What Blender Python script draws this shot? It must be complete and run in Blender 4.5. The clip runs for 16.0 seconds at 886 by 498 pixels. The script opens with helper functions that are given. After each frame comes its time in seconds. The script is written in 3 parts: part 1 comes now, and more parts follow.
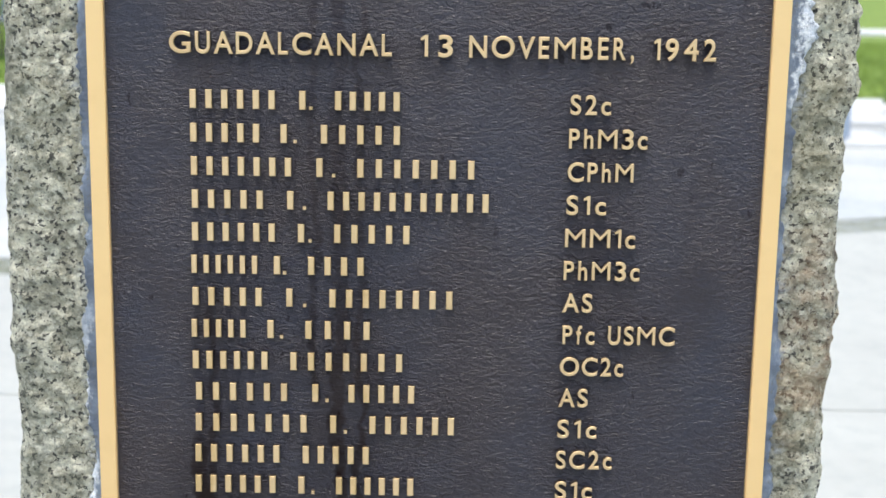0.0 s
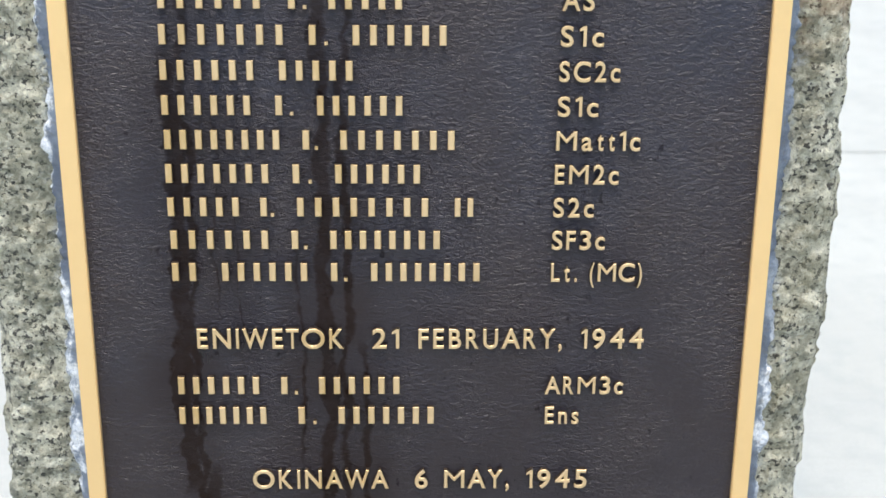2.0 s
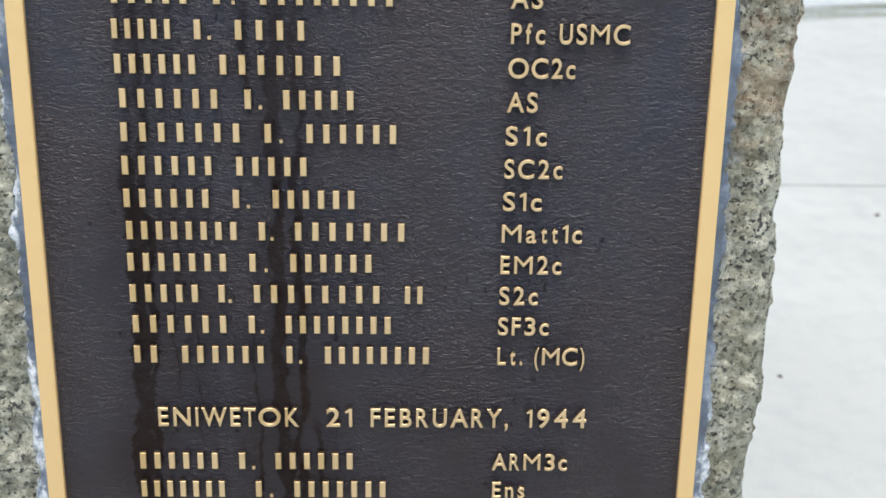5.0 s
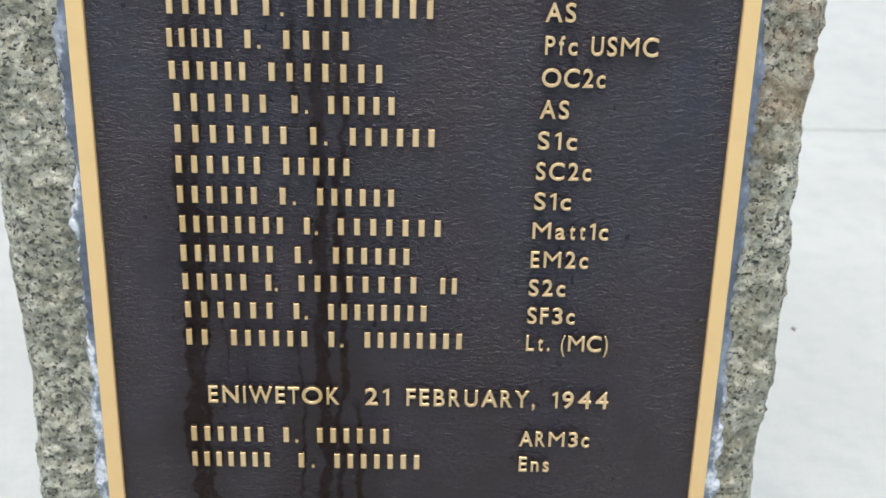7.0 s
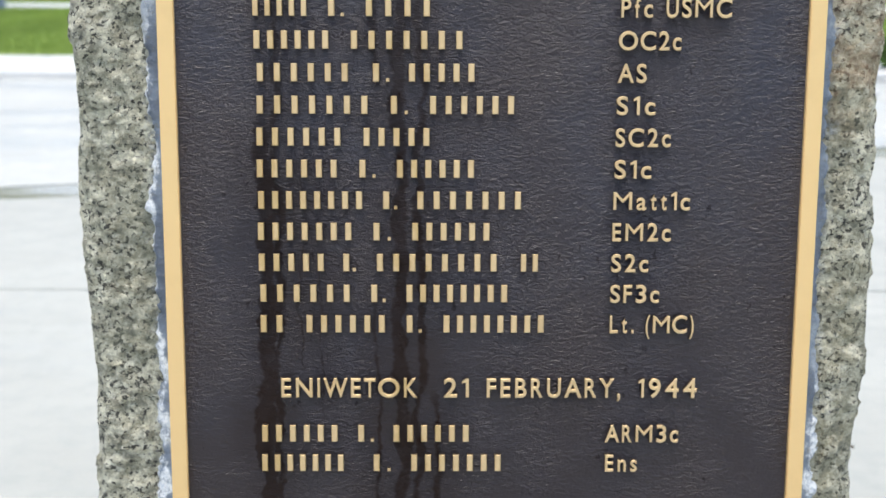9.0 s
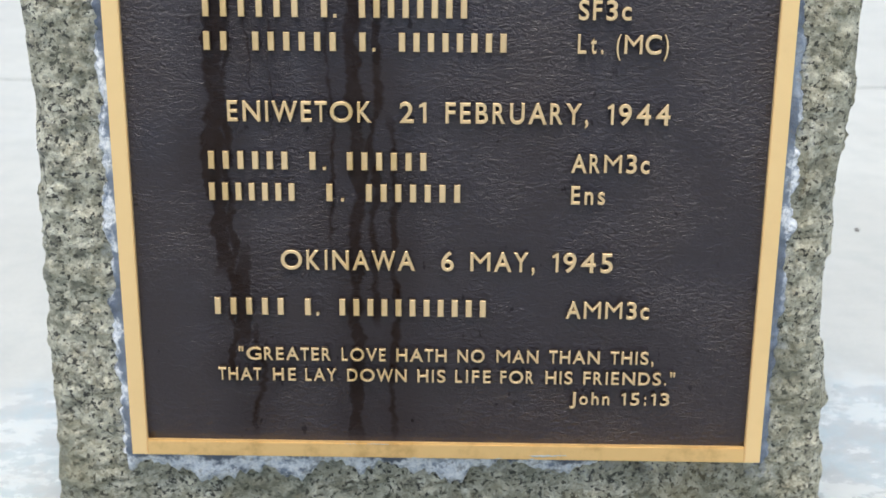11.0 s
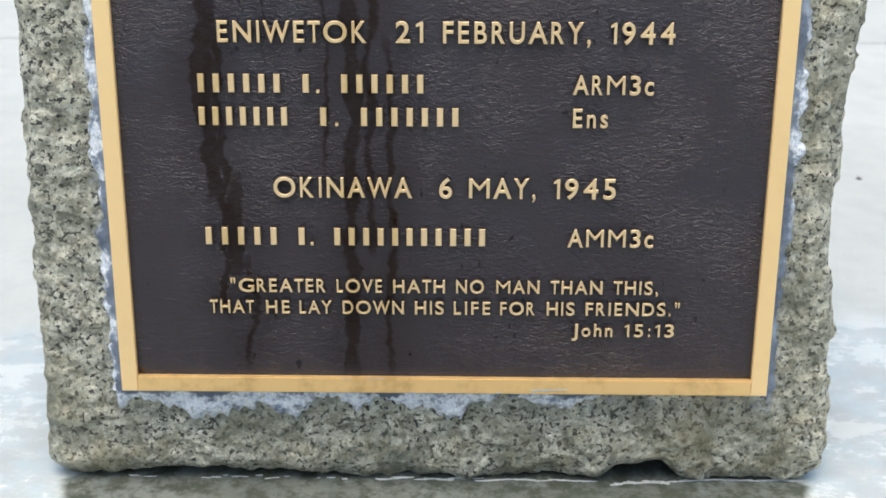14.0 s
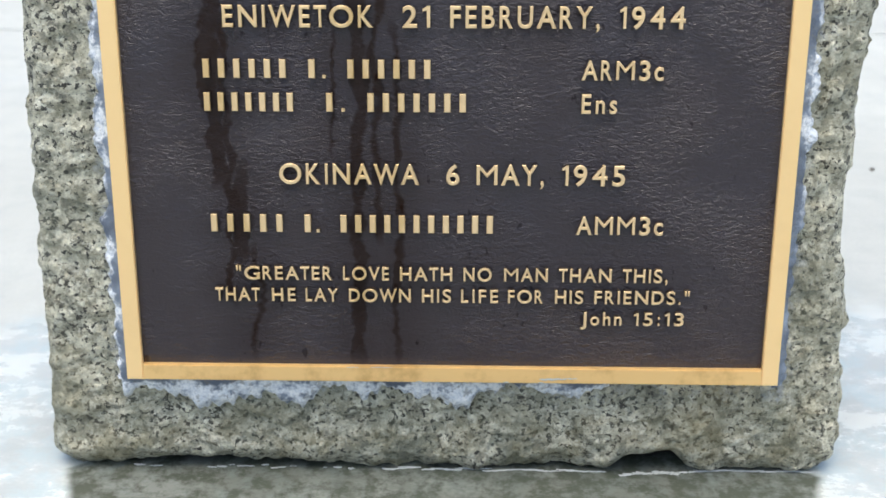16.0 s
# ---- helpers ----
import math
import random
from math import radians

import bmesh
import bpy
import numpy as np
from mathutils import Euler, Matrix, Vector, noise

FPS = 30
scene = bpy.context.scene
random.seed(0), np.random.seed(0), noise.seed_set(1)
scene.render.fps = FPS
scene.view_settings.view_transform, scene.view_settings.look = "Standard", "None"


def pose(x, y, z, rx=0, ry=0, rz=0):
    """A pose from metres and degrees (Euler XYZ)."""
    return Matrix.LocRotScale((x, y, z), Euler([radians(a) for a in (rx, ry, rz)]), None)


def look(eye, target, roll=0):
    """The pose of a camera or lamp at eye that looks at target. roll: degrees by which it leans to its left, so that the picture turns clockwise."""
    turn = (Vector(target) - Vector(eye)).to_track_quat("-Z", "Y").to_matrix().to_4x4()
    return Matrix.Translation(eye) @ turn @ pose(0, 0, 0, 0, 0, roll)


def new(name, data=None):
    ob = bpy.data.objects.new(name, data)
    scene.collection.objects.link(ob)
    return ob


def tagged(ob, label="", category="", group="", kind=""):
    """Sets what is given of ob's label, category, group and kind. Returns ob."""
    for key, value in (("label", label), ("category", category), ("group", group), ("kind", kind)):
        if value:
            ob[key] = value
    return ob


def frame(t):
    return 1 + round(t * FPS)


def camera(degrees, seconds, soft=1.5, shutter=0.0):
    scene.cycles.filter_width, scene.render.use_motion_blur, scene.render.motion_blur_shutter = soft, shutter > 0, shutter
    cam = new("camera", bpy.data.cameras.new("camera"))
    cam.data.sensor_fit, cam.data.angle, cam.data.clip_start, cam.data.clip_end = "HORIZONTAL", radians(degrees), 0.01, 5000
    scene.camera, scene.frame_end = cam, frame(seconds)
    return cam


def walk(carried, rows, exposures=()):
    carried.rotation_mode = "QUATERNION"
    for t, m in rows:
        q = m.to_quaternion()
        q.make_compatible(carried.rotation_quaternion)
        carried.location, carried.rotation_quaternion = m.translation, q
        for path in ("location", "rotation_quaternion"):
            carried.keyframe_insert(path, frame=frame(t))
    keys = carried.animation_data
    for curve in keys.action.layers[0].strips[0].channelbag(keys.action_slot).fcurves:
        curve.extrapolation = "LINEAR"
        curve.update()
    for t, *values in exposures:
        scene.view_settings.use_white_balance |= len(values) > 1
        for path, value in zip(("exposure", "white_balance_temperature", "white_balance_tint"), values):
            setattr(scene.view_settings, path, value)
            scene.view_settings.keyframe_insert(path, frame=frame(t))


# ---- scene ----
cam = camera(38.176, 16.0, 1.6, 0.0)
cam.data.dof.use_dof = True
cam.data.dof.focus_distance = 1.12
cam.data.dof.aperture_fstop = 8.0
walk(cam, [
    (0, look((0.0205, -1.0648, 1.1533), (0.0075, 0.0985, 0.8593), 0.87)),
    (0.2, look((-0.0029, -1.0582, 1.1425), (0.0062, 0.0973, 0.8188), 0.91)),
    (0.5, look((-0.0093, -1.0525, 1.1198), (0.0046, 0.0948, 0.7684), 0.82)),
    (1, look((-0.0282, -1.0285, 1.0718), (0.0033, 0.1013, 0.6687), 1.18)),
    (1.5, look((-0.0107, -1.0138, 0.9941), (0.0159, 0.1020, 0.5534), 0.79)),
    (2, look((-0.0043, -1.0123, 0.9440), (0.0211, 0.0988, 0.4915), 0.58)),
    (2.5, look((0.0007, -1.0145, 0.8905), (0.0222, 0.1115, 0.4763), 0.26)),
    (3, look((0.0069, -1.0302, 0.8102), (0.0124, 0.1138, 0.4480), -0.49)),
    (3.5, look((-0.0179, -1.0327, 0.8328), (0.0108, 0.1032, 0.4468), 0.90)),
    (4, look((0.0079, -1.0424, 0.8748), (0.0290, 0.0913, 0.4821), 0.95)),
    (4.5, look((0.0191, -1.0502, 0.9339), (0.0494, 0.0794, 0.5299), 0.70)),
    (5, look((0.0342, -1.0289, 1.0380), (0.0642, 0.0808, 0.5823), 1.08)),
    (5.2, look((0.0420, -1.0343, 1.0613), (0.0683, 0.0763, 0.6076), 1.02)),
    (7.3, look((0.0133, -1.0598, 1.1410), (0.0233, 0.0117, 0.6009), 1.67)),
    (7.5, look((0.0348, -1.0542, 1.1155), (0.0184, 0.0227, 0.5862), 1.12)),
    (8, look((-0.0382, -1.0607, 1.0622), (0.0167, 0.0378, 0.5823), 1.91)),
    (8.5, look((-0.0362, -1.0901, 0.9648), (0.0007, 0.0457, 0.5792), 0.01)),
    (9, look((-0.0543, -1.1439, 0.8618), (-0.0442, 0.0213, 0.5751), 0.25)),
    (9.5, look((-0.0062, -1.1466, 0.7796), (-0.0267, 0.0212, 0.5043), -0.08)),
    (10, look((0.0033, -1.1399, 0.7247), (-0.0203, 0.0261, 0.4421), -0.64)),
    (10.2, look((0.0101, -1.1229, 0.7546), (-0.0023, 0.0236, 0.4007), 0.12)),
    (12.3, look((0.0168, -1.0940, 0.6876), (-0.0076, 0.0158, 0.2317), 0.38)),
    (12.5, look((0.0137, -1.0945, 0.6818), (-0.0118, 0.0172, 0.2306), 0.44)),
    (13, look((0.0053, -1.0967, 0.6789), (-0.0085, 0.0211, 0.2426), 0.68)),
    (13.5, look((0.0135, -1.0930, 0.6845), (-0.0090, 0.0225, 0.2428), 0.17)),
    (14, look((0.0103, -1.0847, 0.6825), (-0.0014, 0.0276, 0.2324), 0.20)),
    (14.5, look((0.0299, -1.0773, 0.6719), (0.0037, 0.0331, 0.2177), -0.22)),
    (15, look((0.0104, -1.0836, 0.6739), (-0.0192, 0.0305, 0.2289), -0.01)),
    (15.5, look((0.0085, -1.0762, 0.6898), (-0.0117, 0.0329, 0.2322), 0.37)),
    (16, look((0.0149, -1.0769, 0.6713), (-0.0084, 0.0337, 0.2174), 0.04)),
], [(0.0, 0.71, 6500, 8.5), (1.5, 0.77, 6520, 8.5), (3.0, 0.84, 6540, 8.5), (4.0, 0.82, 6540, 8.5), (5.0, 0.60, 6540, 8.5), (7.3, 0.58, 6560, 8.5), (8.5, 0.69, 6540, 8.5), (9.5, 0.61, 6580, 8.5), (12.5, 0.61, 6540, 8.5), (14.5, 0.67, 6520, 8.5), (16.0, 0.73, 6500, 8.5)])

# ---- light: overcast sky after rain ----
world = bpy.data.worlds.new("overcast_sky")
world.use_nodes = True
scene.world = world
wn = world.node_tree.nodes
sky = wn.new("ShaderNodeTexSky")
sky.sky_type = 'NISHITA'
sky.sun_disc = False
sky.sun_elevation = radians(78)
sky.sun_rotation = radians(-167)
sky.air_density, sky.dust_density, sky.ozone_density = 1.0, 3.0, 1.0
world.node_tree.links.new(sky.outputs[0], wn["Background"].inputs[0])
wn["Background"].inputs[1].default_value = 0.15
sun = new("sun", bpy.data.lights.new("sun", 'SUN'))
sun.data.energy, sun.data.angle, sun.data.color = 1.5, radians(45), (1.0, 0.97, 0.93)
sun.matrix_world = look((-0.4, -1.5, 8.0), (0.0, 0.0, 0.0))


# ---- material helpers ----
class Mat:
    """A node material with short calls for its nodes."""

    def __init__(self, name):
        self.mat = bpy.data.materials.new(name)
        self.mat.use_nodes = True
        self.tree = self.mat.node_tree
        self.bsdf = self.tree.nodes["Principled BSDF"]
        self.pos = self.tree.nodes.new("ShaderNodeTexCoord").outputs["Object"]

    def put(self, socket, value):
        if isinstance(value, bpy.types.NodeSocket):
            self.tree.links.new(value, socket)
        elif isinstance(value, (tuple, list)) and len(value) == 3 and socket.type == 'RGBA':
            socket.default_value = (*value, 1)
        else:
            socket.default_value = value

    def node(self, kind, **sockets):
        n = self.tree.nodes.new(kind)
        for key, value in sockets.items():
            self.put(n.inputs[key.replace("_", " ")], value)
        return n

    def math(self, op, a, b=0.0, clamp=False):
        n = self.tree.nodes.new("ShaderNodeMath")
        n.operation, n.use_clamp = op, clamp
        self.put(n.inputs[0], a)
        self.put(n.inputs[1], b)
        return n.outputs[0]

    def scaled(self, sx, sy, sz, shift=(1, 1, 0), source=None):
        n = self.tree.nodes.new("ShaderNodeMapping")
        self.put(n.inputs["Vector"], source or self.pos)
        n.inputs["Scale"].default_value = (sx, sy, sz)
        n.inputs["Location"].default_value = shift
        return n.outputs[0]

    def noise(self, scale, detail=4.0, rough=0.55, vector=None, distort=0.0):
        n = self.node("ShaderNodeTexNoise", Scale=scale, Detail=detail, Roughness=rough, Distortion=distort, Vector=vector or self.pos)
        return n.outputs["Fac"]

    def cells(self, scale, vector=None, out="Color", feature='F1'):
        n = self.tree.nodes.new("ShaderNodeTexVoronoi")
        n.feature = feature
        n.inputs["Scale"].default_value = scale
        self.put(n.inputs["Vector"], vector or self.pos)
        return n.outputs[out]

    def ramp(self, fac, stops, mode='LINEAR'):
        n = self.tree.nodes.new("ShaderNodeValToRGB")
        n.color_ramp.interpolation = mode
        while len(n.color_ramp.elements) < len(stops):
            n.color_ramp.elements.new(0.5)
        for e, (at, c) in zip(n.color_ramp.elements, stops):
            e.position = at
            e.color = (*c, 1) if isinstance(c, tuple) else (c, c, c, 1)
        self.put(n.inputs[0], fac)
        return n.outputs[0]

    def span(self, value, lo, hi):
        n = self.tree.nodes.new("ShaderNodeMapRange")
        n.interpolation_type = 'SMOOTHSTEP'
        self.put(n.inputs["Value"], value)
        self.put(n.inputs["From Min"], lo)
        self.put(n.inputs["From Max"], hi)
        return n.outputs["Result"]

    def mix(self, fac, a, b, mode='MIX'):
        n = self.tree.nodes.new("ShaderNodeMix")
        n.data_type, n.blend_type = 'RGBA', mode
        self.put(n.inputs[0], fac)
        self.put(n.inputs[6], a)
        self.put(n.inputs[7], b)
        return n.outputs[2]

    def axis(self, name, source=None):
        n = self.tree.nodes.new("ShaderNodeSeparateXYZ")
        self.put(n.inputs[0], source or self.pos)
        return n.outputs[name]

    def bump(self, height, strength, distance, normal=None):
        n = self.node("ShaderNodeBump", Height=height, Strength=strength, Distance=distance)
        if normal:
            self.put(n.inputs["Normal"], normal)
        return n.outputs[0]

    def done(self, color, rough=0.6, metal=0.0, spec=0.5, normal=None):
        self.put(self.bsdf.inputs["Base Color"], color)
        self.put(self.bsdf.inputs["Roughness"], rough)
        self.put(self.bsdf.inputs["Metallic"], metal)
        self.put(self.bsdf.inputs["Specular IOR Level"], spec)
        if normal:
            self.put(self.bsdf.inputs["Normal"], normal)
        return self.mat


def granite_material():
    m = Mat("granite")
    warped = m.tree.nodes.new("ShaderNodeVectorMath")
    warped.operation = 'MULTIPLY_ADD'
    wob = m.node("ShaderNodeTexNoise", Scale=150.0, Detail=3.0)
    m.put(wob.inputs["Vector"], m.pos)
    m.put(warped.inputs[0], wob.outputs["Color"])
    warped.inputs[1].default_value = (0.010, 0.010, 0.010)
    m.put(warped.inputs[2], m.pos)
    v = warped.outputs[0]
    x, z = m.axis("X"), m.axis("Z")
    # feldspar and quartz, grown into one another
    big = m.axis("X", m.cells(120.0, v))
    small = m.axis("Y", m.cells(290.0, v))
    feldspar = m.ramp(big, [(0.0, (0.15, 0.145, 0.13)), (0.22, (0.33, 0.31, 0.255)), (0.55, (0.50, 0.465, 0.385)), (0.85, (0.66, 0.63, 0.55)), (1.0, (0.74, 0.72, 0.66))])
    fine = m.ramp(small, [(0.0, (0.10, 0.098, 0.09)), (0.25, (0.36, 0.34, 0.28)), (0.7, (0.54, 0.505, 0.42)), (1.0, (0.76, 0.74, 0.68))])
    color = m.mix(0.48, feldspar, fine)
    haze = m.noise(75.0, 5.0, 0.68, m.scaled(1, 1, 1, (3, 5, 1)))
    color = m.mix(m.math('MULTIPLY', m.span(haze, 0.50, 0.64), 0.62), color, (0.17, 0.167, 0.145))
    color = m.mix(m.math('MULTIPLY', m.span(m.noise(60.0, 4.0, 0.6, m.scaled(1, 1, 1, (2, 7, 4))), 0.50, 0.63), 0.68), color, (0.78, 0.74, 0.65))
    # black mica in single flecks and in nests
    nests = m.math('ADD', 0.585, m.math('MULTIPLY', m.noise(24.0, 2.0, 0.5, m.scaled(1, 1, 1, (9, 2, 6))), -0.085))
    fleck = m.noise(185.0, 3.0, 0.58, m.scaled(1, 1, 1.1, (5, 8, 3)))
    mica = m.math('MULTIPLY', m.span(m.math('SUBTRACT', fleck, nests), 0.026, 0.052), m.span(m.noise(420.0, 2.0, 0.5), 0.30, 0.42))
    color = m.mix(m.math('MULTIPLY', mica, 0.93), color, (0.020, 0.020, 0.022))
    color = m.mix(1.0, color, m.ramp(m.noise(560.0, 3.0, 0.6), [(0.25, 0.60), (0.5, 1.0), (0.75, 1.12)]), 'MULTIPLY')
    # weathering: ochre, grey-green and rusty clouds
    cloud = m.noise(7.0, 5.0, 0.6)
    color = m.mix(m.math('MULTIPLY', m.span(cloud, 0.5, 0.72), 0.42), color, (0.28, 0.235, 0.14))
    damp = m.noise(11.0, 5.0, 0.65, m.scaled(1, 1, 0.8, (4, 2, 2)))
    color = m.mix(m.math('MULTIPLY', m.span(damp, 0.46, 0.66), 0.54), color, (0.15, 0.155, 0.12))
    color = m.mix(1.0, color, (1.09, 1.115, 1.00), 'MULTIPLY')
    rust = m.math('MULTIPLY', m.math('MULTIPLY', m.span(z, 0.66, 0.74), m.span(z, 0.93, 0.84)), m.span(x, 0.25, 0.31))
    rust = m.math('MULTIPLY', rust, m.span(m.noise(30.0, 5.0, 0.65, m.scaled(1, 1, 1, (7, 7, 2))), 0.36, 0.62))
    color = m.mix(m.math('MULTIPLY', rust, 0.50), color, (0.34, 0.215, 0.125))
    pale = m.math('MULTIPLY', m.span(x, 0.0, 0.30), m.span(m.noise(9.0, 4.0, 0.6, m.scaled(1, 1, 1, (1, 9, 5))), 0.36, 0.60))
    color = m.mix(m.math('MULTIPLY', pale, 0.34), color, (0.72, 0.66, 0.58), 'SOFT_LIGHT')
    moss = m.math('MULTIPLY', m.span(z, 0.10, 0.02), m.span(m.noise(22.0, 5.0, 0.65, m.scaled(1, 1, 1, (3, 1, 8))), 0.44, 0.64))
    color = m.mix(m.math('MULTIPLY', moss, 0.55), color, (0.17, 0.15, 0.07))
    # lime bloom left by the setting mortar
    edge = m.math('MAXIMUM', m.math('SUBTRACT', m.math('ABSOLUTE', x), 0.305), m.math('SUBTRACT', 0.100, z))
    reach = m.span(m.math('ADD', edge, m.math('MULTIPLY', m.math('SUBTRACT', m.noise(34.0, 5.0, 0.7, m.scaled(1, 1, 1, (8, 4, 1))), 0.5), 0.11)), 0.020, -0.004)
    bloom = m.math('MULTIPLY', reach, m.span(m.noise(190.0, 4.0, 0.65), 0.40, 0.56))
    color = m.mix(m.math('MULTIPLY', bloom, 0.50), color, (0.62, 0.66, 0.70))
    h = m.math('ADD', m.math('MULTIPLY', m.noise(95.0, 7.0, 0.68), 1.3), m.math('MULTIPLY', m.axis("Z", m.cells(200.0, v)), 0.30))
    return m.done(color, m.ramp(small, [(0, 0.38), (1, 0.75)]), 0.0, 0.45, m.bump(h, 1.0, 0.006))


def streaks(m):
    """Where rain water has run down: a mask over the plaque."""
    x, z = m.axis("X"), m.axis("Z")
    total = 0.0
    rows = [(-0.200, 0.006, 0.16, 0.86, 0.020, 3.1), (-0.211, 0.011, 0.27, 0.72, 0.012, 7.7), (-0.193, 0.010, 0.20, 0.34, 0.014, 3.3), (-0.084, 0.009, 0.105, 1.30, 0.010, 1.3),
            (-0.066, 0.006, 0.22, 1.30, 0.016, 5.9), (-0.050, 0.006, 0.105, 0.46, 0.014, 9.4), (-0.105, 0.004, 0.30, 0.55, 0.012, 4.2),
            (-0.176, 0.003, 0.44, 0.70, 0.014, 6.6), (-0.160, 0.003, 0.40, 0.60, 0.010, 2.5), (-0.178, 0.005, 0.11, 0.26, 0.022, 8.8),
            (-0.110, 0.006, 0.72, 1.30, 0.014, 0.7)]
    for xc, half, low, high, sway, seed in rows:
        path = m.noise(1.0, 5.0, 0.62, m.scaled(0.0, 0.0, 16.0, (seed, seed, seed)))
        off = m.math('ABSOLUTE', m.math('SUBTRACT', m.math('SUBTRACT', x, xc), m.math('MULTIPLY', m.math('SUBTRACT', path, 0.5), 2.6 * sway)))
        swell = m.math('MULTIPLY', m.noise(1.0, 4.0, 0.6, m.scaled(5.0, 0.0, 45.0, (seed * 2, 0, seed))), 2.0 * half)
        near = m.span(m.math('SUBTRACT', swell, off), -0.001, 0.005)
        halo = m.math('MULTIPLY', m.span(m.math('SUBTRACT', swell, off), -0.036, 0.004), 0.36)
        near = m.math('MAXIMUM', near, halo)
        ends = m.math('MULTIPLY', m.span(z, low, low + 0.03), m.span(z, high, high - 0.05))
        total = m.math('MAXIMUM', total, m.math('MULTIPLY', near, ends))
    total = m.math('MULTIPLY', total, m.math('ADD', 0.50, m.math('MULTIPLY', m.span(z, 1.0, 0.55), 0.50)))
    return m.math('MULTIPLY', total, m.math('ADD', 0.45, m.math('MULTIPLY', m.noise(55.0, 4.0, 0.6), 0.7)), True)


def field_material():
    m = Mat("dark_patina")
    wet = streaks(m)
    cloud = m.noise(9.0, 5.0, 0.6)
    # bluer towards the top, in loose clouds: sky sheen put into the colour
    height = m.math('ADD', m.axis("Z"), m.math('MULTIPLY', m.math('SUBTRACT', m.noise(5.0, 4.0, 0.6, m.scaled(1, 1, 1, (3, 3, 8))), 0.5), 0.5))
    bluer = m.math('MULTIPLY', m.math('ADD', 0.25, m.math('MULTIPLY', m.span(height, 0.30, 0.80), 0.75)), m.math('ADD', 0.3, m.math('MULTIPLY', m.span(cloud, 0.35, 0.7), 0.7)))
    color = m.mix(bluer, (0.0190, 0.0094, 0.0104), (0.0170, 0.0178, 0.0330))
    # small pits and drips where the lacquer has gone
    spots = m.math('MULTIPLY', m.span(m.noise(105.0, 3.0, 0.55, m.scaled(1, 1, 0.5)), 0.685, 0.73), m.span(m.noise(8.0, 2.0, 0.5, m.scaled(1, 1, 1, (2, 5, 7))), 0.42, 0.55))
    color = m.mix(m.math('MULTIPLY', spots, 0.6), color, (0.007, 0.006, 0.007))
    color = m.mix(m.math('MULTIPLY', wet, 0.9), color, (0.016, 0.0078, 0.0038))
    # leather grain: short creases that run level
    creases = m.noise(270.0, 4.0, 0.60, m.scaled(0.52, 1.0, 1.0), 0.9)
    ridged = m.math('ABSOLUTE', m.math('SUBTRACT', m.noise(205.0, 3.0, 0.55, m.scaled(0.48, 1.0, 1.0, (4, 1, 2)), 0.9), 0.5))
    h = m.math('SUBTRACT', creases, m.math('MULTIPLY', ridged, 1.1))
    h = m.math('ADD', h, m.math('MULTIPLY', m.noise(780.0, 2.0, 0.5), 0.16))
    dryness = m.math('SUBTRACT', 1.0, m.math('MULTIPLY', wet, 0.75))
    worn = m.math('ADD', m.noise(9.0, 5.0, 0.62, m.scaled(1, 1, 1, (6, 2, 3))), m.math('MULTIPLY', m.span(m.axis("Z"), 0.10, 0.75), 0.14))
    patchy = m.math('ADD', 0.22, m.math('MULTIPLY', m.span(worn, 0.38, 0.68), 0.85))
    n = m.bump(m.math('MULTIPLY', m.math('MULTIPLY', h, dryness), patchy), 0.85, 0.0034)
    rough = m.math('SUBTRACT', m.math('ADD', m.math('MULTIPLY', m.span(m.noise(13.0, 5.0, 0.6), 0.3, 0.7), 0.14), 0.28), m.math('ADD', m.math('MULTIPLY', wet, 0.1), m.math('MULTIPLY', spots, -0.3)))
    spec = m.math('SUBTRACT', m.math('SUBTRACT', 0.70, m.math('MULTIPLY', wet, 0.62)), m.math('MULTIPLY', spots, 0.35), True)
    return m.done(color, rough, 0.0, spec, n)


def brass_material(name, tone, worn, runs=True):
    m = Mat(name)
    if not runs:
        m.pos = m.tree.nodes.new("ShaderNodeNewGeometry").outputs["Position"]
    tarnish = m.span(m.noise(26.0, 5.0, 0.65), 0.45, 0.75)
    brushed = m.noise(900.0, 2.0, 0.5, m.scaled(0.15, 1.0, 1.0))
    color = m.mix(m.math('MULTIPLY', tarnish, worn), tone, (tone[0] * 0.62, tone[1] * 0.55, tone[2] * 0.45))
    # the rain has stained the letters more than the rim
    color = m.mix(m.math('MULTIPLY', streaks(m), 0.35 if runs else 0.60), color, (tone[0] * 0.7, tone[1] * 0.62, tone[2] * 0.36))
    rough = m.math('ADD', 0.36, m.math('MULTIPLY', brushed, 0.2))
    return m.done(color, rough, 0.5, 0.5, m.bump(m.noise(500.0, 3.0), 0.12, 0.0005))


